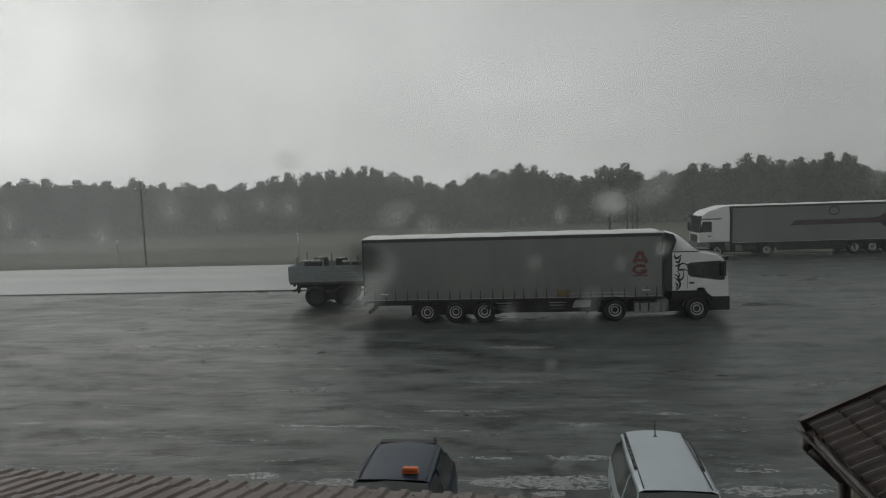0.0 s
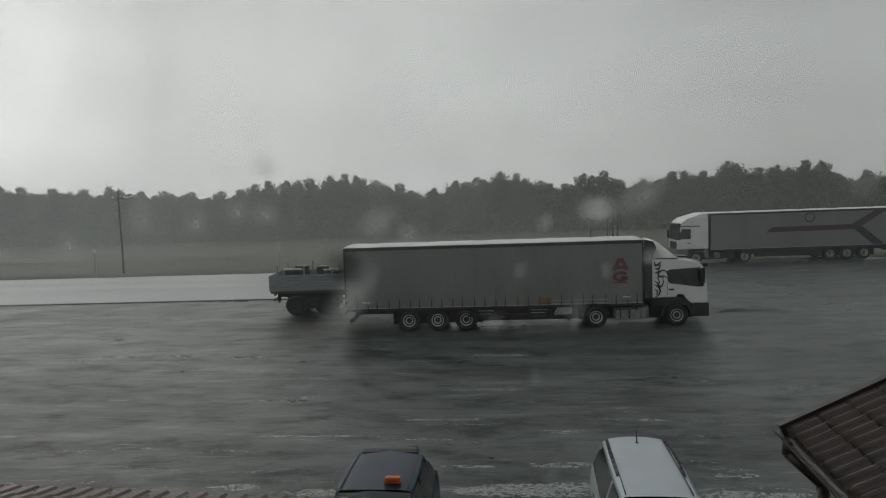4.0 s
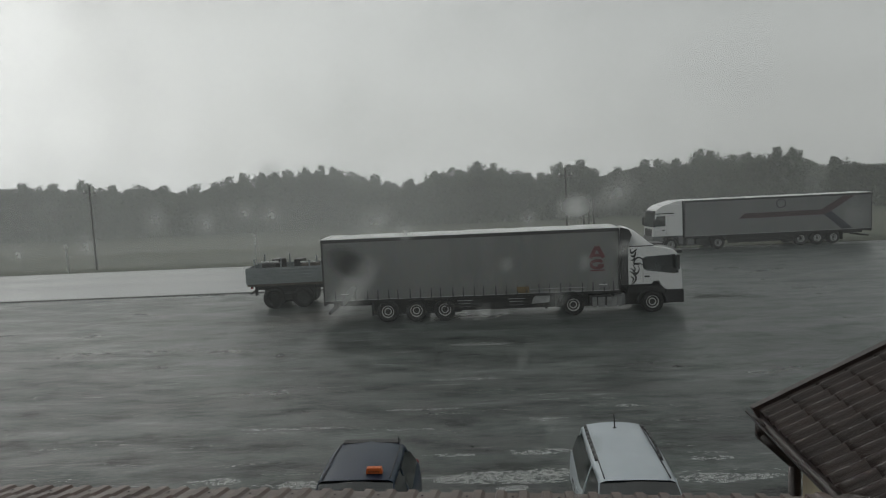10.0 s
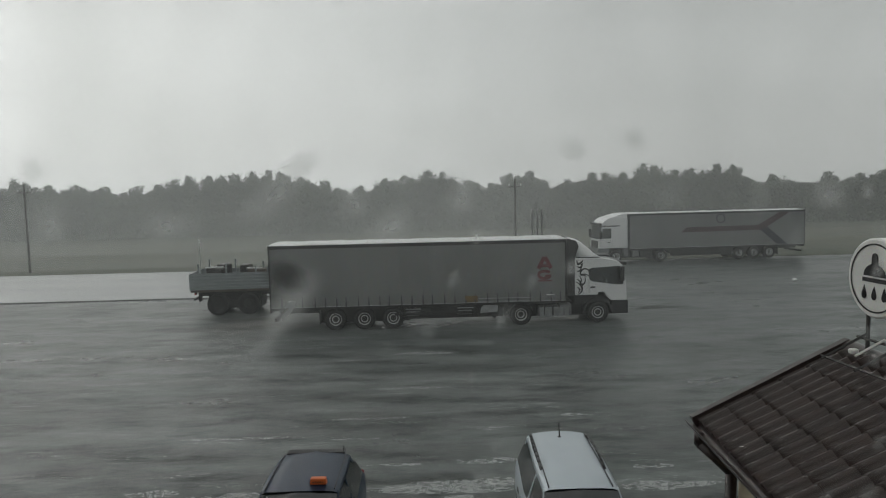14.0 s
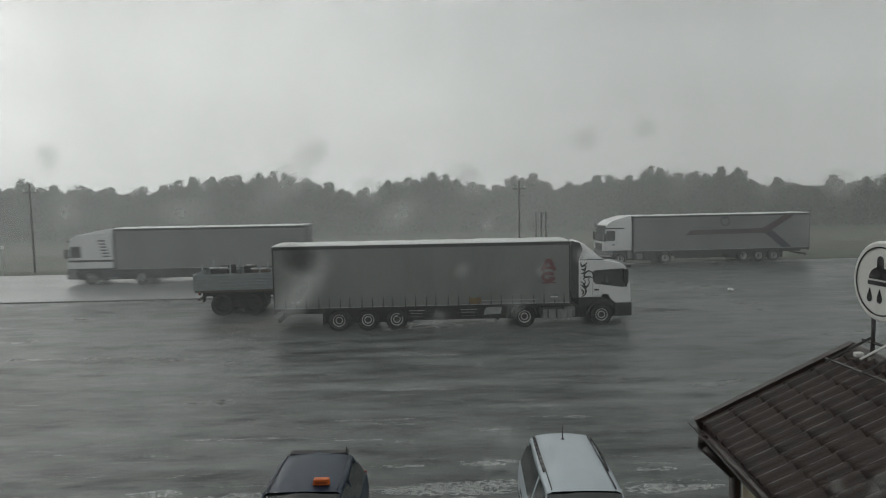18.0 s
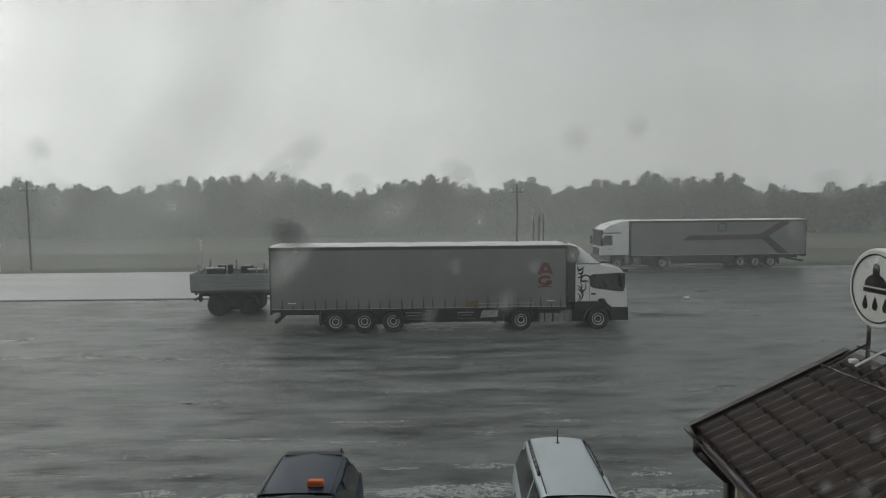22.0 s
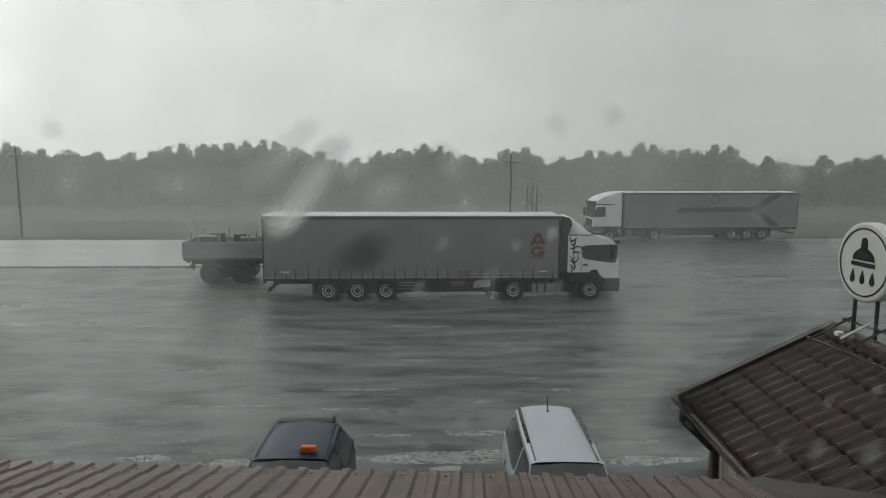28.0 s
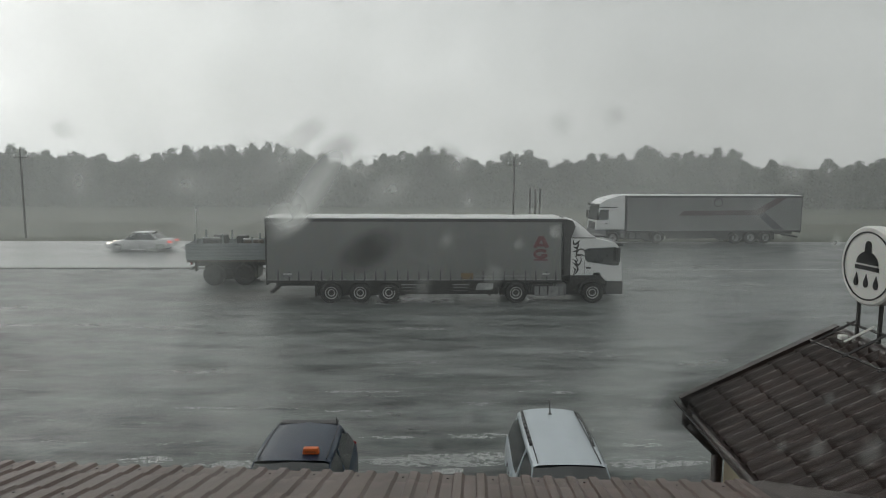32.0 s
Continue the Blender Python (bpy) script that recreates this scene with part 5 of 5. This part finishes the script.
sign = part("taxi_sign", rounded(prism(NB(), [(-0.145, 0.0), (0.145, 0.0), (0.125, 0.105), (-0.125, 0.105)], "x", 0.06, 0.17), 0.018, 2), "orange", taxi, "orange plastic taxi sign")
sign.location = (0.0, 0.29, 1.475)
for k in range(5):
    part("sign_mark", box(NB(), (0.171, -0.092 + 0.038 * k, 0.03 + 0.006 * (k % 2)), (0.173, -0.066 + 0.038 * k, 0.056 + 0.006 * (k % 2))), "sign_brown", sign)
# cars that drive past
dark_car, dark_wheels = car(pose(0, 49.4, 0.03, 0, 0, 180), "saloon_car", "dark saloon car driving through the spray with lit tail lamps", "black_car", L=4.5, W=1.74, H=1.44, belt=0.9, roof0=-0.95, roof1=0.35, tail=-1.55, cowl=1.0, roof_w=1.15, group="passing cars", lights=True)
dark_car_b, dark_wheels_b = car(pose(500, 49.4, 0.03, 0, 0, 180), "saloon_car", "dark saloon car driving past with a red tail lamp lit", "black_car", L=4.5, W=1.74, H=1.44, belt=0.9, roof0=-0.95, roof1=0.35, tail=-1.55, cowl=1.0, roof_w=1.15, group="passing cars", lights=True)
white_car, white_wheels = car(pose(600, 49.4, 0.03, 0, 0, 180), "saloon_car", "white saloon car driving past with lit headlamps", "white_car", L=4.5, W=1.74, H=1.42, belt=0.9, roof0=-0.85, roof1=0.30, tail=-1.5, cowl=0.95, roof_w=1.15, group="passing cars", lights="all")

# ---- round wash sign on the ridge ----
board = thing("wash_sign", wash.matrix_world @ pose(RUN - 0.025, -0.66, 0.06, 0, 0, 7), "round white lightbox sign with a brush and three drops", "sign")
bm = lathe(NB(), [(0.0, -0.07), (0.41, -0.07), (0.43, -0.055), (0.43, 0.055), (0.41, 0.07), (0.0, 0.07)], (0, 0, 5.256), "x", 48)
part("lightbox", bm, "sign_white", board, "white round lightbox")
part("black_ring", lathe(NB(), [(0.355, -0.074), (0.355, -0.077), (0.372, -0.077), (0.372, -0.074)], (0, 0, 5.256), "x", 48), "ink", board, "thin black ring")


def flat_shape(pts, material, nm):
    part(nm, prism(NB(), pts, "x", -0.078, -0.072), material, board)


C = 5.256
flat_shape([(0.045 * math.cos(a), C + 0.225 + 0.045 * math.sin(a)) for a in np.linspace(0, math.pi, 9)] + [(-0.05, C + 0.12), (0.05, C + 0.12)], "ink", "brush_handle")
flat_shape([(0.165 * math.cos(a), C + 0.02 + 0.135 * math.sin(a)) for a in np.linspace(0, math.pi, 15)], "ink", "brush_head")
flat_shape([(-0.18, C - 0.045), (0.18, C - 0.045), (0.18, C + 0.0), (-0.18, C + 0.0)], "ink", "brush_edge")
for y in (-0.15, 0.0, 0.15):
    flat_shape([(y + 0.036 * math.cos(a), C - 0.19 + 0.045 * math.sin(a)) for a in np.linspace(math.pi * 0.85, math.pi * 2.15, 11)] + [(y, C - 0.085)], "ink", "water_drop")
for y in (-0.17, 0.17):
    part("sign_post", box(NB(), (-0.015, y - 0.015, 4.45), (0.015, y + 0.015, 4.9)), "steel", board, "dark square steel post")
bm = NB()
for a, b in (((-0.42, 0.34, 4.36), (-0.42, -1.5, 4.36)), ((0.0, 0.34, 4.56), (0.0, -1.5, 4.56)), ((-0.47, 0.26, 4.345), (0.06, 0.26, 4.60)), ((-0.47, -0.28, 4.345), (0.06, -0.28, 4.60)), ((-0.47, -0.80, 4.345), (0.06, -0.80, 4.60)), ((-0.47, -1.4, 4.345), (0.06, -1.4, 4.60))):
    rod(bm, a, b, 0.015, 4)
part("mounting_frame", bm, "steel", board, "dark steel mounting frame")
part("white_bar", rod(NB(), (-0.30, -0.05, 4.44), (0.03, -0.05, 4.60), 0.015, 4), "sign_white", board, "pale metal bar")
part("junction_box", rounded(box(NB(), (-0.26, 0.06, 4.43), (-0.17, 0.13, 4.48)), 0.01, 1), "sign_white", board, "pale junction box")

# ---- poles, posts, litter ----


def pole(x, y, z):
    p = thing("utility_pole", pose(x, y, 0), "dark wooden utility pole with a short crossarm", "pole", "utility poles")
    part("shaft", rod(NB(), (0, 0, -0.1), (0, 0, z), 0.10, 12, 0.07), "pole_wood", p)
    part("crossarm", box(NB(), (-0.6, -0.05, z - 0.75), (0.6, 0.05, z - 0.65)), "pole_wood", p)
    for dx in (-0.5, 0.5):
        part("insulator", smooth(lathe(NB(), [(0.0, 0.22), (0.05, 0.18), (0.06, 0.08), (0.03, 0.0)], (dx, 0, z - 0.65), "z", 10)), "sign_white", p)
    part("insulator", smooth(lathe(NB(), [(0.0, 0.2), (0.06, 0.16), (0.06, 0.06), (0.03, 0.0)], (0, 0, z), "z", 10)), "sign_white", p)


pole(-34.0, 57.6, 7.45)
pole(7.0, 57.6, 7.05)
for x in (8.5, 8.95, 9.35):
    part("post", rod(NB(), (x, 58, -0.1), (x, 58, 4.35), 0.07, 8), "pole_wood", None, "thin dark post standing in the verge", "post", group="verge posts")
marker = thing("marker_post", pose(-19.5, 56.6, 0), "thin post with a red and white striped top", "post")
part("shaft", rod(NB(), (0, 0, 0), (0, 0, 2.6), 0.035, 8), "galv", marker)
for k in range(4):
    part("band", rod(NB(), (0, 0, 1.75 + 0.24 * k), (0, 0, 1.87 + 0.24 * k), 0.07, 10), "sign_white", marker, "white band")
stake = thing("marker_post", pose(-35.96, 56.6, 0.05), "thin grey post with a small white top", "post")
part("shaft", rod(NB(), (0, 0, -0.1), (0, 0, 2.15), 0.035, 8), "galv", stake)
part("cap", rounded(box(NB(), (-0.13, -0.04, 2.08), (0.13, 0.04, 2.36)), 0.02, 1), "sign_white", stake, "small white plate")
bag = part("plastic_bag", NB(), "white", None, "white plastic bag drifting over the flooded lot", "bag")
bm = NB()
bmesh.ops.create_icosphere(bm, subdivisions=2, radius=0.16)
for v in bm.verts:
    v.co = Vector((v.co.x * 1.3, v.co.y, v.co.z * 0.6)) * (1 + 0.35 * noise.noise(v.co * 9))
    v.co.z += 0.08
smooth(bm).to_mesh(bag.data)
bm.free()


# ---- spray thrown up by the wheels ----
SPRAY = mesh_of("spray", smooth(lathe(NB(), [(0.001, 0.15), (0.5, 0.1), (1.0, 0.0)], (0, 0, 0), "z", 20)), "spray")


def spray(ob, spots):
    for x, z, wide, tall in spots:
        s = new("spray", SPRAY)
        s.parent = ob
        s.matrix_local = Matrix.Translation((x, 1.45, z)) @ pose(0, 0, 0, 90, 0, 0) @ Matrix.Diagonal((wide, tall, 0.4, 1))
        s.visible_shadow = False


spray(passing_lorry, [(7.0, 0.5, 2.0, 0.8), (2.8, 0.5, 2.2, 0.9), (-4.0, 0.5, 2.8, 1.0), (-9.0, 0.8, 2.4, 1.4)])
for c in (dark_car, dark_car_b, white_car):
    spray(c, [(1.3, 0.3, 1.2, 0.5), (-1.3, 0.35, 1.3, 0.6), (-3.6, 0.5, 1.6, 0.8)])

# ---- the wall, room and wet window from which the lot is seen ----
wall = thing("wall_north", pose(0, 0, 0), "cream plastered outer wall round the window", "wall", kind="structure")
for a, b in (((-9.0, 0.06, 0.0), (-2.0, 0.34, 8.2)), ((-0.35, 0.06, 0.0), (1.9, 0.34, 8.2)), ((-2.0, 0.06, 0.0), (-0.35, 0.34, 5.5)), ((-2.0, 0.06, 7.1), (-0.35, 0.34, 8.2))):
    part("wall_panel", box(NB(), a, b), "plaster", wall)
room = thing("room", pose(0, 0, 0), "plain pale room behind the window", "room", kind="structure")
for nm, a, b in (("floor", (-3.4, -4.2, 4.7), (1.2, 0.06, 4.9)), ("ceiling", (-3.4, -4.2, 7.7), (1.2, 0.06, 7.9)), ("back_wall", (-3.4, -4.4, 4.7), (1.2, -4.2, 7.9)), ("side_wall", (-3.6, -4.4, 4.7), (-3.4, 0.06, 7.9)), ("side_wall", (1.2, -4.4, 4.7), (1.4, 0.06, 7.9))):
    part(nm, box(NB(), a, b), "room", room)
window = thing("window_1", pose(0, 0.17, 0), "plastic-framed window pane covered with raindrops", "window", kind="structure")
for a, b in (((-2.0, 0, 5.5), (-1.93, 0.07, 7.1)), ((-0.42, 0, 5.5), (-0.35, 0.07, 7.1)), ((-1.93, 0, 5.5), (-0.42, 0.07, 5.57)), ((-1.93, 0, 7.03), (-0.42, 0.07, 7.1))):
    part("window_frame", rounded(box(NB(), a, b), 0.008, 1), "sign_white", window)
bm = NB()
bm.faces.new([bm.verts.new(p) for p in ((-1.93, 0.012, 5.57), (-0.42, 0.012, 5.57), (-0.42, 0.012, 7.03), (-1.93, 0.012, 7.03))])
pane = part("pane", bm, "pane", window, "clear wet glass")
pane.visible_shadow = False


def drop_mesh(material):
    bm = NB()
    lathe(bm, [(0.001, 0.25), (0.35, 0.22), (0.7, 0.12), (1.0, 0.0)], (0, 0, 0), "z", 20)
    return mesh_of("raindrop", smooth(bm), material)


DROP = {k: drop_mesh(k) for k in ("drop_pale", "drop_faint", "drop_film", "drop_bright", "drop_dark", "drop_dim", "drop_haze")}
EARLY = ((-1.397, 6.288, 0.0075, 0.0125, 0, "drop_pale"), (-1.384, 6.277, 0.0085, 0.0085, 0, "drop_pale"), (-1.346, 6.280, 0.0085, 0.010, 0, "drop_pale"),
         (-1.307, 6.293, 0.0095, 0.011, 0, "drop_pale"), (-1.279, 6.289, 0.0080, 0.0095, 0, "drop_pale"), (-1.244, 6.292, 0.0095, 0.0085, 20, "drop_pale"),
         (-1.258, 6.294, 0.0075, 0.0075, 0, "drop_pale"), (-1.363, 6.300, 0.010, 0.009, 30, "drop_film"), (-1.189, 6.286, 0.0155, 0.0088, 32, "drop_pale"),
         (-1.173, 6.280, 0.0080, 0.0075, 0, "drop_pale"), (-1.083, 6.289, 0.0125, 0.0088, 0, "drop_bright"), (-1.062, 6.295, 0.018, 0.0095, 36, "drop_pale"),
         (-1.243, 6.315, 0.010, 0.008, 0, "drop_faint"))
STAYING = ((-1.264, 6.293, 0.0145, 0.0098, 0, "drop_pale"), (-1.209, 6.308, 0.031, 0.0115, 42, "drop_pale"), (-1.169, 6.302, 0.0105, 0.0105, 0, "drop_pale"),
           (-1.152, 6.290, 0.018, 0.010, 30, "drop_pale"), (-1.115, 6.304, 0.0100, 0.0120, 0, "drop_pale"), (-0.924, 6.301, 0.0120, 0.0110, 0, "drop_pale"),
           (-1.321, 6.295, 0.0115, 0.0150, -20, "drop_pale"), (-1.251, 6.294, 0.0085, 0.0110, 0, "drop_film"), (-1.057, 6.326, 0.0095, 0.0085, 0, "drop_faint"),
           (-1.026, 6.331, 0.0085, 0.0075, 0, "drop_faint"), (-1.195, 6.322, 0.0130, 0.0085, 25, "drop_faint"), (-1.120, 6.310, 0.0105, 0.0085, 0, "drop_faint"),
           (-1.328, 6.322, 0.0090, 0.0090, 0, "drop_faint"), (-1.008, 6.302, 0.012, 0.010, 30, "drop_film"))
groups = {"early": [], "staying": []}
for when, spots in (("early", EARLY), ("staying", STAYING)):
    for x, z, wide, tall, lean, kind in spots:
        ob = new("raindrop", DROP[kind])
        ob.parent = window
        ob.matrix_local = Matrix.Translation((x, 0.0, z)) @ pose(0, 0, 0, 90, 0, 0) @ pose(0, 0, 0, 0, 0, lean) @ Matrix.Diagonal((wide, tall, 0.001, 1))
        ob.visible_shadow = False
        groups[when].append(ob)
running = {}
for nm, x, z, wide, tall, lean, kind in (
        ("early_dark", -1.204, 6.264, 0.0158, 0.0102, -25, "drop_dark"),
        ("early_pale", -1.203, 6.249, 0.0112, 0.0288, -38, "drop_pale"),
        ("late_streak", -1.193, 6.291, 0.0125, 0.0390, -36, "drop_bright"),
        ("late_head", -1.180, 6.312, 0.016, 0.010, 20, "drop_dim"),
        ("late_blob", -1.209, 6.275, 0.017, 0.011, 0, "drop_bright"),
        ("late_dark", -1.164, 6.255, 0.0235, 0.0135, 30, "drop_dark"),
        ("late_smear_a", -0.972, 6.164, 0.0330, 0.0260, 20, "drop_dark"),
        ("late_smear_b", -0.940, 6.200, 0.036, 0.0120, 38, "drop_dim"),
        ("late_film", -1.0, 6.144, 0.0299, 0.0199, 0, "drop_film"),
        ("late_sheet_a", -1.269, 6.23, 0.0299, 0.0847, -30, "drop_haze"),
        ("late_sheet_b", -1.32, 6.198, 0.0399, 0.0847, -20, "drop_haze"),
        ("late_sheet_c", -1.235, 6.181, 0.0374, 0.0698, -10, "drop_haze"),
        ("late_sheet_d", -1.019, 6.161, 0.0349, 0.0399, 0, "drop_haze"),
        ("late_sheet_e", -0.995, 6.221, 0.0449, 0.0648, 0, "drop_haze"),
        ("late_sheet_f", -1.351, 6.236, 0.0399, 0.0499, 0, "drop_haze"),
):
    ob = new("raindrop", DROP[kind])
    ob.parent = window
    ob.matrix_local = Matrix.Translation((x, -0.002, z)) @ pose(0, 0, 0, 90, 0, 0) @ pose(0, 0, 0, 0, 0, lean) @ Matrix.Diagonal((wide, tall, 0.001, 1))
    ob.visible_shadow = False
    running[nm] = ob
rnd = random.Random(11)
taken = [(x.location.x, x.location.z, max(x.scale)) for x in window.children if x.name.startswith("raindrop")]
for k in range(260):
    big = rnd.random() ** 4
    x, z = rnd.uniform(-1.46, -0.84), rnd.uniform(6.13, 6.305)
    wide, tall = 0.005 + 0.016 * big, 0.006 + 0.030 * big
    if any(math.hypot(x - a, z - b) < c + tall for a, b, c in taken):
        continue
    taken.append((x, z, tall))
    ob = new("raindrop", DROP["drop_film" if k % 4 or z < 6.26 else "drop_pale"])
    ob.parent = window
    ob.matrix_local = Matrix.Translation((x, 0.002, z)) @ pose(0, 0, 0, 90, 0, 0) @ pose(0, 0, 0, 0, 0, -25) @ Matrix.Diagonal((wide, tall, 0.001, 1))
    ob.visible_shadow = False

# ---- foam and bubbles whipped up by the rain ----
rnd = random.Random(21)
verts, faces = [], []


def fleck(x, y, s, long=2.2):
    n = len(verts)
    k = 6
    a0 = rnd.random()
    verts.extend((x + long * s * math.cos(a0 + i * 6.2832 / k) * rnd.uniform(0.6, 1.1), y + s * math.sin(a0 + i * 6.2832 / k) * rnd.uniform(0.6, 1.1), 0.006) for i in range(k))
    faces.append(tuple(range(n, n + k)))


def foam_patch(cx, cy, wide, deep, fill):
    """Lacy foam: small flecks packed where two noises are high, thinning out to a ragged rim."""
    cell = 0.017
    for i in range(int(-wide / cell / 1.8), int(wide / cell / 1.8)):
        for j in range(int(-deep / cell), int(deep / cell)):
            x, y = i * cell * 1.8, j * cell
            inside = 1 - (x / wide) ** 2 - (y / deep) ** 2 + 0.9 * noise.noise(Vector(((cx + x) * 1.3, (cy + y) * 5.0, 7.7)))
            lace = noise.noise(Vector(((cx + x) * 9.0, (cy + y) * 17.0, 3.3))) + 0.5 * noise.noise(Vector(((cx + x) * 21.0, (cy + y) * 34.0, 1.3)))
            if inside > 0.1 and lace > 0.28 - fill * min(1.0, inside + 0.25):
                fleck(cx + x + rnd.uniform(-0.012, 0.012), cy + y + rnd.uniform(-0.007, 0.007), rnd.uniform(0.006, 0.0125), 1.7)


for cx, cy, wide, deep, fill in ((-0.7, 13.72, 1.45, 0.34, 0.52), (0.6, 13.95, 0.7, 0.2, 0.36), (-0.5, 13.18, 0.34, 0.14, 0.9), (0.25, 15.02, 0.85, 0.17, 0.42), (-1.85, 14.98, 0.7, 0.10, 0.34),
                                 (3.9, 13.42, 1.25, 0.24, 0.44), (3.9, 14.4, 0.55, 0.16, 0.3), (0.48, 17.2, 0.5, 0.22, 0.22), (-4.9, 13.6, 0.7, 0.22, 0.42), (-7.0, 13.9, 0.7, 0.22, 0.34), (-0.9, 25.6, 1.6, 0.25, 0.26),
                                 (-1.4, 21.0, 1.2, 0.14, 0.2), (-2.6, 18.2, 1.4, 0.09, 0.22), (3.1, 18.0, 0.6, 0.15, 0.2), (-2.9, 16.7, 0.7, 0.07, 0.25), (-6.0, 17.0, 1.6, 0.08, 0.2)):
    foam_patch(cx, cy, wide, deep, fill)
for k in range(95):          # thin lines of bubbles that drift with the water
    cx, cy = rnd.uniform(-15, 9), 13.5 + 16 * rnd.random() ** 1.2
    long = rnd.uniform(0.25, 1.3)
    for j in range(int(10 + 26 * long)):
        x = cx + rnd.gauss(0, long)
        fleck(x, cy + 0.06 * math.sin(2.1 * x + k) + rnd.gauss(0, 0.025 + 0.03 * long), rnd.uniform(0.003, 0.010), 5.5)
foam_parts = (verts, faces)
verts, faces = [], []
for _ in range(260):          # trodden mud washed out before the lorry's nose
    x, y = rnd.gauss(0, 0.55), rnd.gauss(0, 0.5)
    if noise.noise(Vector((x * 1.5, y * 4.0, 8.1))) > -0.05:
        fleck(11.0 + x * 1.6 + 0.3 * y, 34.0 + y * 0.8, rnd.uniform(0.03, 0.07), 3.2)
me = bpy.data.meshes.new("mud_patch")
me.from_pydata(verts, [], faces)
me.materials.append(M["mud"])
tagged(new("mud_patch", me), "dark washed-out mud on the wet asphalt", "mud", kind="stuff")
verts, faces = foam_parts
me = bpy.data.meshes.new("rain_foam")
me.from_pydata(verts, [], faces)
me.materials.append(M["foam"])
tagged(new("rain_foam", me), "white foam and bubbles on the flooded asphalt", "foam", kind="stuff")

# ---- what moves ----


def motions():
    def drive(ob, wheels, x, v, y, z, t_seen):
        """Steady run along the highway; x is the thing's place at t = 0, v its speed."""
        walk(ob, [(k / 4, pose(x + v * k / 4, y, z, 0, 0, 180)) for k in range(129)])
        for w in wheels:
            lx, ly, lz = w.location
            a, b = t_seen
            rows = [(0, pose(lx, ly, lz))] if a > 0 else []
            n = round((b - a) * FPS)
            rows += [(a + k / FPS, pose(lx, ly, lz, 0, 78 * k, 0)) for k in range(n + 1)]
            rows.append((32.0, pose(lx, ly, lz, 0, 78 * n, 0)))
            walk(w, rows)

    drive(passing_lorry, passing_wheels, -20.6 + 9.0 + 19.9 * 17.7, -19.9, 49.8, 0.03, (15.5, 19.3))
    drive(dark_car, dark_wheels, -24.5 + 2.25 + 17.1, -17.1, 49.4, 0.03, (0.0, 2.4))
    drive(dark_car_b, dark_wheels_b, -28.1 + 2.25 + 17.9 * 29.4, -17.9, 49.4, 0.03, (27.0, 30.2))
    drive(white_car, white_wheels, 27.6 + 2.25 + 19.6 * 29.4, -19.6, 49.4, 0.03, (28.8, 31.9))
    # raindrops that run down the pane
    def run(nm, rows):
        ob = running[nm]
        loc, q, _ = ob.matrix_basis.decompose()
        walk(ob, [(t, Matrix.LocRotScale(loc + Vector((0, 0, dz)), q, None)) for t, dz in rows])

    run("early_dark", [(0, 0), (19.5, 0.004), (21.0, 0.008), (22.2, 0.014), (23.5, 0.02), (25.2, 0.018), (26.8, -0.3), (32, -0.32)])
    run("early_pale", [(0, 0), (19.5, 0.004), (21.0, 0.010), (22.2, 0.02), (23.5, 0.03), (32, 0.03)])
    for nm, t in (("late_streak", 22.9), ("late_head", 23.3), ("late_blob", 22.8), ("late_dark", 22.7), ("late_smear_a", 26.5), ("late_smear_b", 26.2), ("late_film", 25.0), ("late_sheet_a", 22.4), ("late_sheet_b", 22.9), ("late_sheet_c", 22.7), ("late_sheet_d", 24.6), ("late_sheet_e", 23.6), ("late_sheet_f", 24.2)):
        run(nm, [(0, 0.5), (t - 1.5, 0.42), (t, 0.004), (t + 1, 0), (32, 0)])
    # gusts wipe the first drops off the pane and bring others
    for when, rows in (("early", ((0, 0), (11.1, 0), (11.6, -0.35), (32, -0.4))), ("staying", ((0, 0.4), (11.1, 0.36), (11.6, 0), (32, 0)))):
        for k, ob in enumerate(groups[when]):
            loc, q, _ = ob.matrix_basis.decompose()
            late = 0.04 * (k % 7)
            walk(ob, [(t + late if 0 < t < 32 else t, Matrix.LocRotScale(loc + Vector((0, 0, dz)), q, None)) for t, dz in rows])
    # the heavy part of the shower drifts across the lot
    for ob, y in veils:
        walk(ob, [(t, pose(dx * (0.5 + y / 80), y, 0)) for t, dx in ((0, 0), (6, 4), (13, 30), (20, 36), (32, 46))])
    walk(splash, [(t, pose(dx, 0, 0.07)) for t, dx in ((0, 0), (6, 6), (13, 36), (20, 48), (32, 78))])
    # trees toss in the wind
    for c, m, amount, phase, period in swaying:
        loc, q, _ = m.decompose()
        rows = []
        for k in range(33):
            a = amount * (math.sin(phase + 6.283 * k / period) + 0.4 * math.sin(2.1 * phase + 6.283 * k / (period * 2.7)))
            rows.append((k, Matrix.LocRotScale(loc, Euler((radians(0.3 * a), radians(a), 0)).to_quaternion() @ q, None)))
        walk(c, rows)
    walk(bag, [(0, pose(38, 47.5, 0)), (6, pose(32, 45.0, 0, 0, 0, 20)), (13, pose(23.9, 42.2, 0, 0, 0, 50)), (19, pose(16.2, 39.3, 0, 0, 0, 30)), (23, pose(13.9, 38.8, 0, 0, 0, 10)), (32, pose(5.5, 37.0, 0, 0, 0, -20))])


motions()
